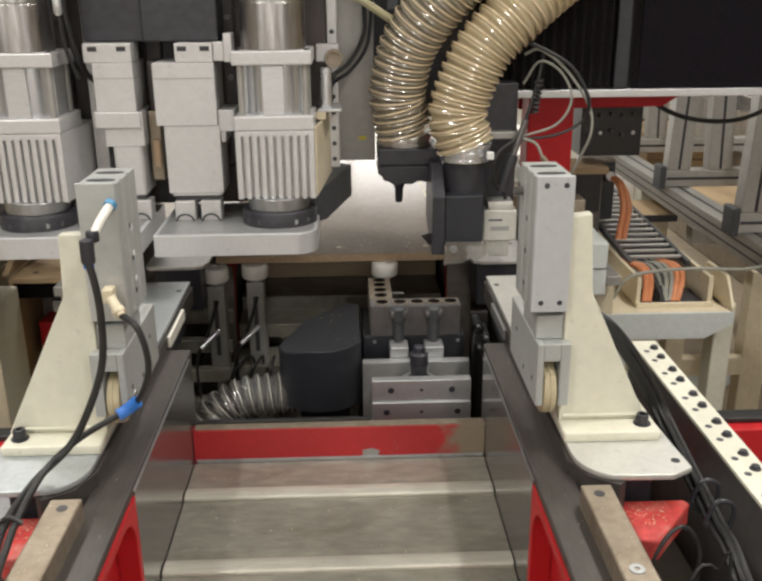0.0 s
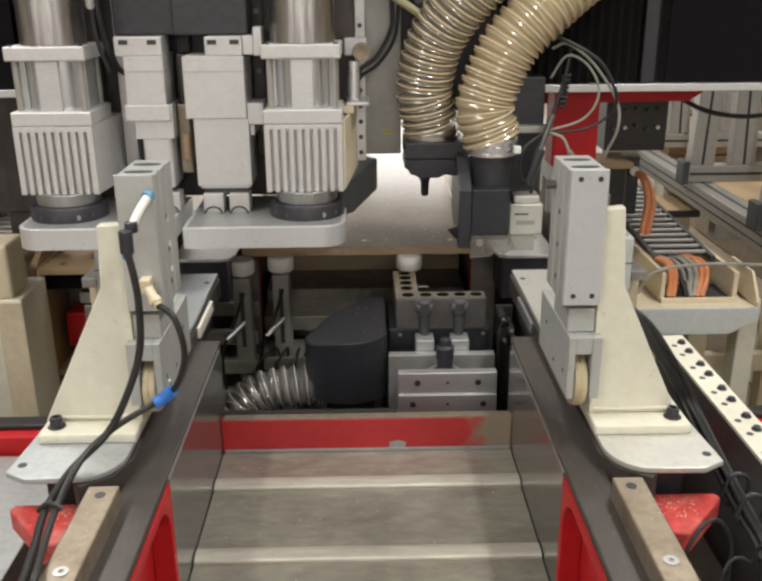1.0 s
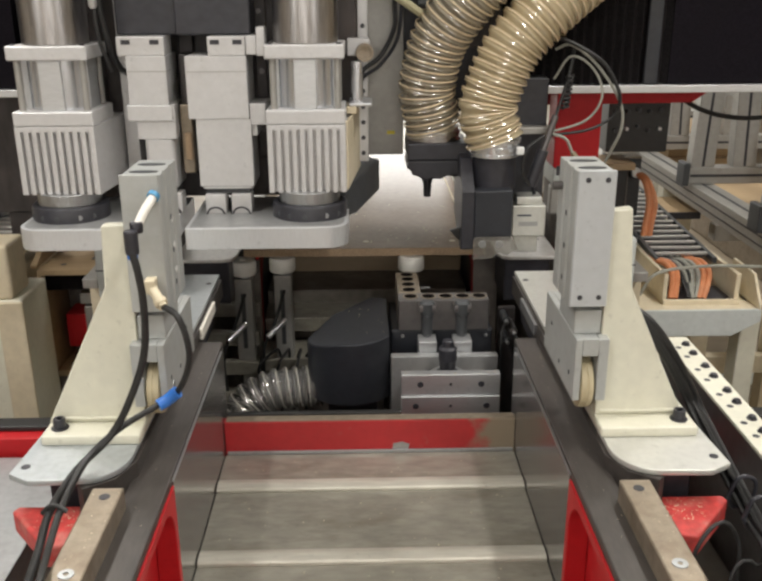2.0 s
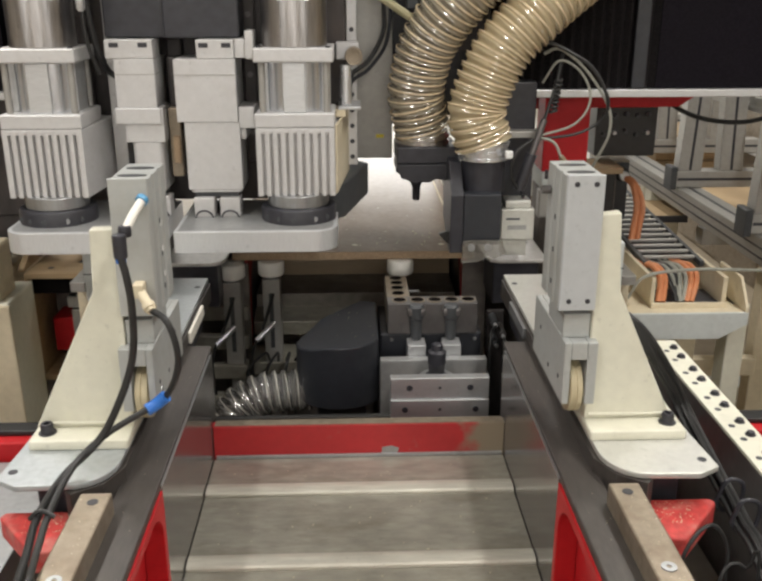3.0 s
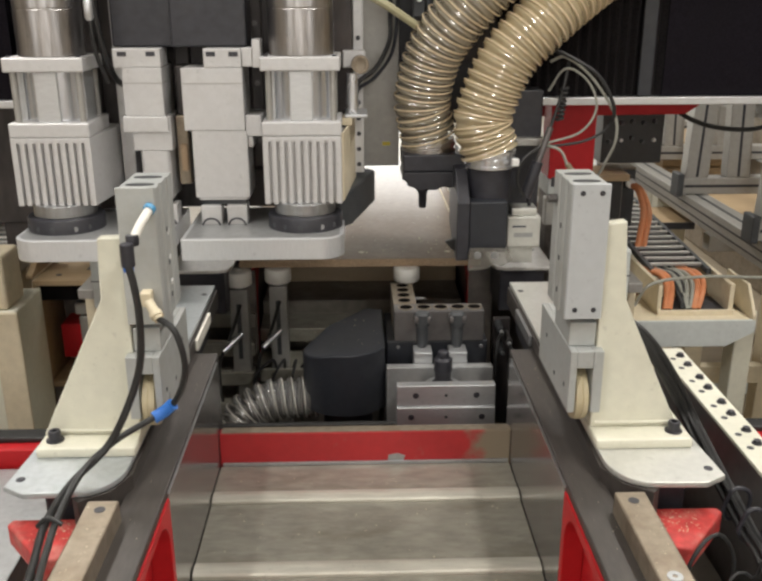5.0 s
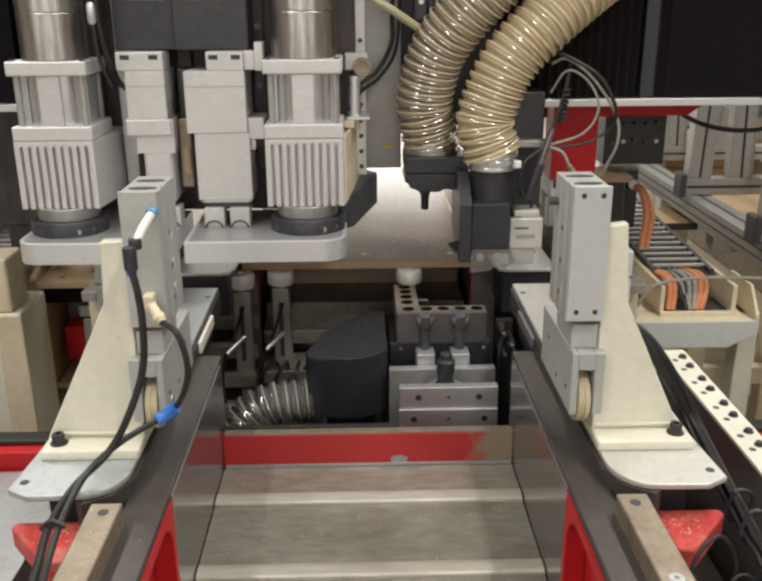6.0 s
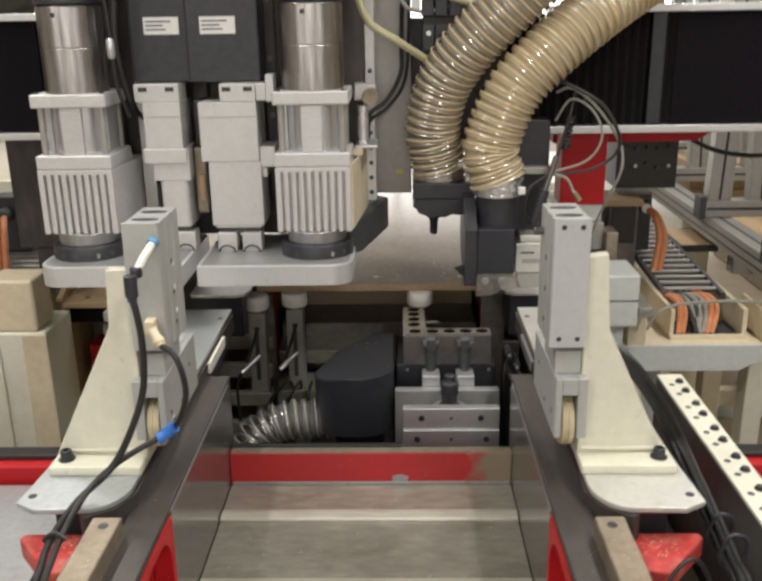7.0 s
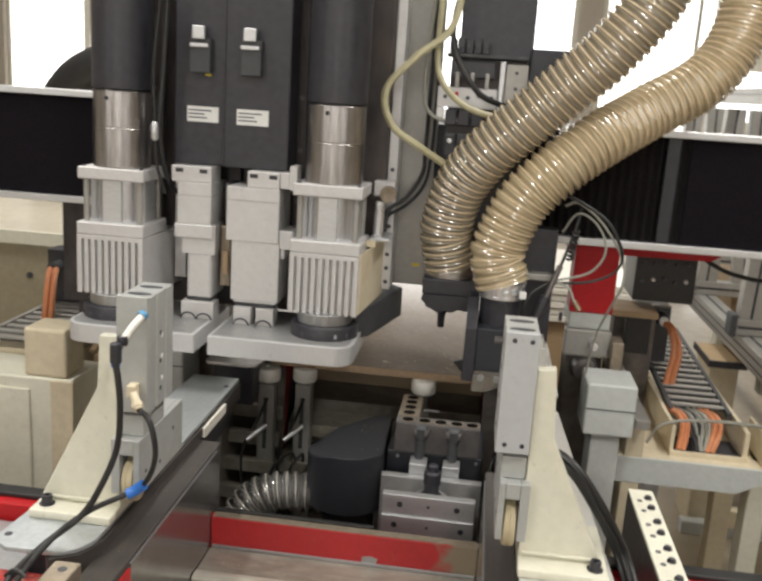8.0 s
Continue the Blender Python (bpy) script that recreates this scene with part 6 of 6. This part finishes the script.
t = thing("side_shelf", (1.13, 3.25, 0.0), "small brown shelf with a dark edge on a cream post", "shelf")
part("board", bx(1.075, 1.205, 3.086, 3.335, 0.672, 0.688, 0.002), WOOD, t)
part("edge", merge(bx(1.072, 1.207, 3.078, 3.0855, 0.664, 0.690, 0.002), bx(1.068, 1.0745, 3.078, 3.335, 0.664, 0.690, 0.002)), BLACK, t)
part("post", bx(1.085, 1.19, 3.12, 3.32, 0.0, 0.672, 0.004), CREAM_OLD, t)

t = thing("cream_stand", (1.35, 3.2, 0.0), "cream steel stand under the profile frame", "machine stand")
part("panel", bx(1.26, 1.34, 2.55, 2.61, 0.0, 0.64, 0.004), CREAM_OLD, t)
part("panel", bx(0.985, 1.045, 2.50, 2.56, 0.0, 0.60, 0.004), CREAM_OLD, t)
part("brace", bx(1.05, 1.26, 2.52, 2.56, 0.30, 0.36, 0.003), CREAM_OLD, t)

# red rail on the floor line to the side, with pipe
t = thing("floor_rail", (1.7, 1.9, 0.0), "thin pale floor rail beside the machine", "rail")
part("bar", bx(1.05, 4.0, 3.05, 3.10, 0.0, 0.05, 0.003), GREY_PAINT, t)

# ---------------------------------------------------------------- cabinets on the other side
t = thing("support_cabinet", (-1.1, 2.1, 0.0), "cream steel support cabinet with a boxed top", "cabinet")
part("body", bx(-1.45, -0.848, 1.945, 2.12, 0.0, 0.788, 0.006), CREAM, t)
part("door", bx(-1.40, -0.965, 1.938, 1.9445, 0.10, 0.755, 0.004), CREAM, t)
part("corner_post", bx(-0.905, -0.842, 1.936, 1.944, 0.0, 0.786, 0.003), CREAM_OLD, t)
part("vent", bx(-1.10, -1.06, 1.936, 1.9385, 0.55, 0.64, 0.001), BLACK, t)
part("head_box", bx(-0.984, -0.866, 1.95, 2.06, 0.7885, 0.922, 0.008), CREAM_OLD, t, "cream head box")
part("rear_box", bx(-1.45, -0.872, 2.30, 2.46, 0.0, 0.70, 0.006), CREAM_OLD, t)

t = thing("wooden_box", (-0.78, 2.2, 0.0), "brown wooden box with a slotted lid on a dark stand", "box")
lid = part("lid", bx(-0.866, -0.590, 2.14, 2.42, 0.786, 0.802, 0.002), WOOD, t)
part("slot", bx(-0.76, -0.74, 2.22, 2.32, 0.8015, 0.8030, 0.0), BLACK, lid)
part("screw_hole", cyl((-0.82, 2.18, 0.802), "z", 0.008, -0.002, 0.0006, 0.0002, 14), BLACK, lid)
part("front_lip", bx(-0.866, -0.590, 2.134, 2.140, 0.787, 0.8015, 0.001), WOOD, t)
# matte black strip set back under the lid in place of an open gap
part("dark_gap", bx(-0.862, -0.594, 2.150, 2.160, 0.742, 0.7855, 0.001), BORE, t)
part("side_board", prism([(2.142, 0.803), (2.142, 0.812), (2.36, 0.900), (2.75, 0.905), (2.75, 0.803)], "x", -0.892, -0.876, 0.002), WOOD, t, "brown sloping side board")
bb = part("back_board", bx(-0.875, -0.590, 2.425, 2.440, 0.42, 0.905, 0.002), WOOD, t)
part("slot", prism([(-0.80, 0.825), (-0.735, 0.825), (-0.735, 0.872)], "y", 2.4235, 2.4262, 0), BORE, bb)
part("screw_hole", cyl((-0.69, 2.425, 0.855), "y", 0.005, -0.0006, 0.001, 0.0002, 12), BORE, bb)
part("side_panel", bx(-0.875, -0.866, 2.134, 2.42, 0.42, 0.80, 0.002), WOOD, t)
part("inside", bx(-0.86, -0.60, 2.30, 2.40, 0.0, 0.785, 0.002), DARK, t)
part("grey_block", merge(bx(-0.79, -0.62, 2.18, 2.29, 0.690, 0.722, 0.004), bx(-0.785, -0.62, 2.19, 2.29, 0.56, 0.682, 0.004)), ALU_DULL, t, "grey cast block")
part("red_block", bx(-0.84, -0.74, 2.20, 2.29, 0.56, 0.655, 0.003), RED, t, "red painted block")
part("shelf_board", bx(-0.86, -0.60, 2.14, 2.30, 0.50, 0.515, 0.002), WOOD, t)
part("foot", bx(-0.86, -0.60, 2.15, 2.40, 0.0, 0.499, 0.002), DARK, t)

t = thing("cream_cabinet", (-1.55, 3.0, 0.0), "large aged cream machine cabinet beyond the gantry", "cabinet")
part("body", bx(-2.3, -1.18, 2.75, 3.6, 0.0, 0.98, 0.012), BENCH_SHADED, t)
part("top", bx(-2.32, -1.16, 2.735, 3.62, 0.98, 1.02, 0.006), BENCH_TOP, t)
part("front_lip", bx(-2.32, -1.16, 2.722, 2.7345, 0.975, 1.024, 0.003), CREAM, t)
part("knob", cyl((-1.40, 2.75, 0.86), "y", 0.012, -0.006, 0.002, 0.002, 14), CHARCOAL, t)
part("knob", cyl((-1.30, 2.75, 0.86), "y", 0.012, -0.006, 0.002, 0.002, 14), CHARCOAL, t)

t = thing("left_post", (-0.74, 0.95, 0.0), "pale grey machine post beside the guide rail", "machine post")
part("post", bx(-0.95, -0.560, 0.50, 1.385, 0.0, 0.684, 0.004), GREY_PAINT, t)
part("cap", bx(-0.955, -0.555, 0.495, 1.39, 0.6845, 0.690, 0.002), ALU_ANOD, t)

# pallet of pale boards behind the machine and white frames by the windows
t = thing("board_stack", (0.15, 4.1, 0.0), "stack of white boards on dark bearers behind the machine", "board stack")
part("bearer", bx(-0.5, 0.9, 3.85, 3.95, 0.0, 0.60, 0.004), WOOD, t)
part("bearer", bx(-0.5, 0.9, 4.5, 4.6, 0.0, 0.60, 0.004), WOOD, t)
for k in range(6):
    part("board", bx(-0.55 + 0.01 * (k % 2), 0.95 - 0.02 * (k % 3), 3.80 + 0.012 * (k % 2), 4.7, 0.60 + 0.032 * k, 0.626 + 0.032 * k, 0.002), EDGE_BAND, t)
for k, x in enumerate((-3.4, -2.6, 1.9, 2.7, 3.5, 4.4)):
    t = thing("white_rack", (x + 0.3, 7.4 + 0.2 * (k % 2), 0.0), "white steel rack frame standing near the windows", "rack", "white racks")
    y = 7.4 + 0.2 * (k % 2)
    for dx in (0, 0.6):
        part("upright", bx(x + dx, x + dx + 0.06, y, y + 0.06, 0.0, 2.6, 0.003), EDGE_BAND, t)
    for z in (0.5, 1.2, 1.9, 2.5):
        part("shelf_bar", bx(x + 0.061, x + 0.599, y, y + 0.05, z, z + 0.06, 0.003), EDGE_BAND, t)
        part("box", bx(x + 0.1, x + 0.5, y + 0.005, y + 0.3, z + 0.0605, z + 0.30, 0.004), (WOOD, GREY_PAINT, CREAM)[k % 3], t)
        part("shelf", bx(x + 0.061, x + 0.599, y + 0.051, y + 0.4, z + 0.04, z + 0.06, 0.002), EDGE_BAND, t)
solo("exhaust_duct", tube([(-1.75, 3.6, 1.021), (-1.76, 3.6, 1.28), (-1.69, 3.6, 1.47), (-1.53, 3.58, 1.60), (-1.25, 3.55, 1.65), (-0.90, 3.52, 1.68), (-0.76, 3.5, 1.85), (-0.75, 3.5, 2.6)], 0.085, 20, 0.03), BLACK_RUB, "thick black duct arching behind the gantry", "duct")

t = thing("brown_machine", (2.6, 5.0, 0.0), "brown and dark machine housing beyond the profile frame", "machine housing")
part("body", bx(2.05, 3.4, 4.2, 5.4, 0.0, 1.05, 0.01), STEEL_BROWN, t)
part("hood", bx(2.15, 3.3, 4.3, 5.3, 1.05, 1.45, 0.02), CHARCOAL, t)
part("red_panel", bx(2.12, 2.45, 4.19, 4.20, 0.55, 0.90, 0.002), RED, t, "red painted panel")
t = thing("wooden_crate", (1.48, 4.0, 0.70), "pale wooden crate on the deck board", "crate")
for k in range(3):
    part("slat", bx(1.32, 1.62, 3.80, 3.812, 0.705 + 0.055 * k, 0.750 + 0.055 * k, 0.002), WOOD, t)
part("box", bx(1.325, 1.615, 3.813, 4.2, 0.70, 0.865, 0.003), WOOD, t)
cable([(0.74, 2.20, 1.252), (0.785, 2.20, 1.205), (0.867, 2.20, 1.173), (0.972, 2.20, 1.166), (1.058, 2.20, 1.195), (1.10, 2.20, 1.255)], 0.006, BLACK_RUB, "black cable hanging under the gantry beam")
for s in (1, -1):
    a, b = sorted((side(s, 0.2815), side(s, 0.3165)))
    solo("wood_dust", dust((a, b), (0.45, 0.93), 0.909, 40, 0.0007), CHIP, "pale wood dust settled on the brown steel bar", "wood chips", kind="stuff")
    a, b = sorted((side(s, 0.340), side(s, 0.395)))
    solo("wood_dust", dust((a, b), (0.915, 0.962), 0.862, 60, 0.0010), CHIP, "pale wood dust settled on the red gusset", "wood chips", kind="stuff")
    a, b = sorted((side(s, 0.242), side(s, 0.286)))
    solo("wood_dust", dust((a, b), (0.50, 1.44), 0.880, 26, 0.0006), CHIP, "fine wood dust on the black rail top", "wood chips", kind="stuff")
solo("wood_dust", merge(dust((-0.15, 0.01), (1.66, 1.80), 0.812, 30, 0.0012), dust((0.04, 0.22), (1.52, 1.538), 0.7812, 14, 0.001)), CHIP, "fine wood dust on the hood and bar", "wood chips", kind="stuff")
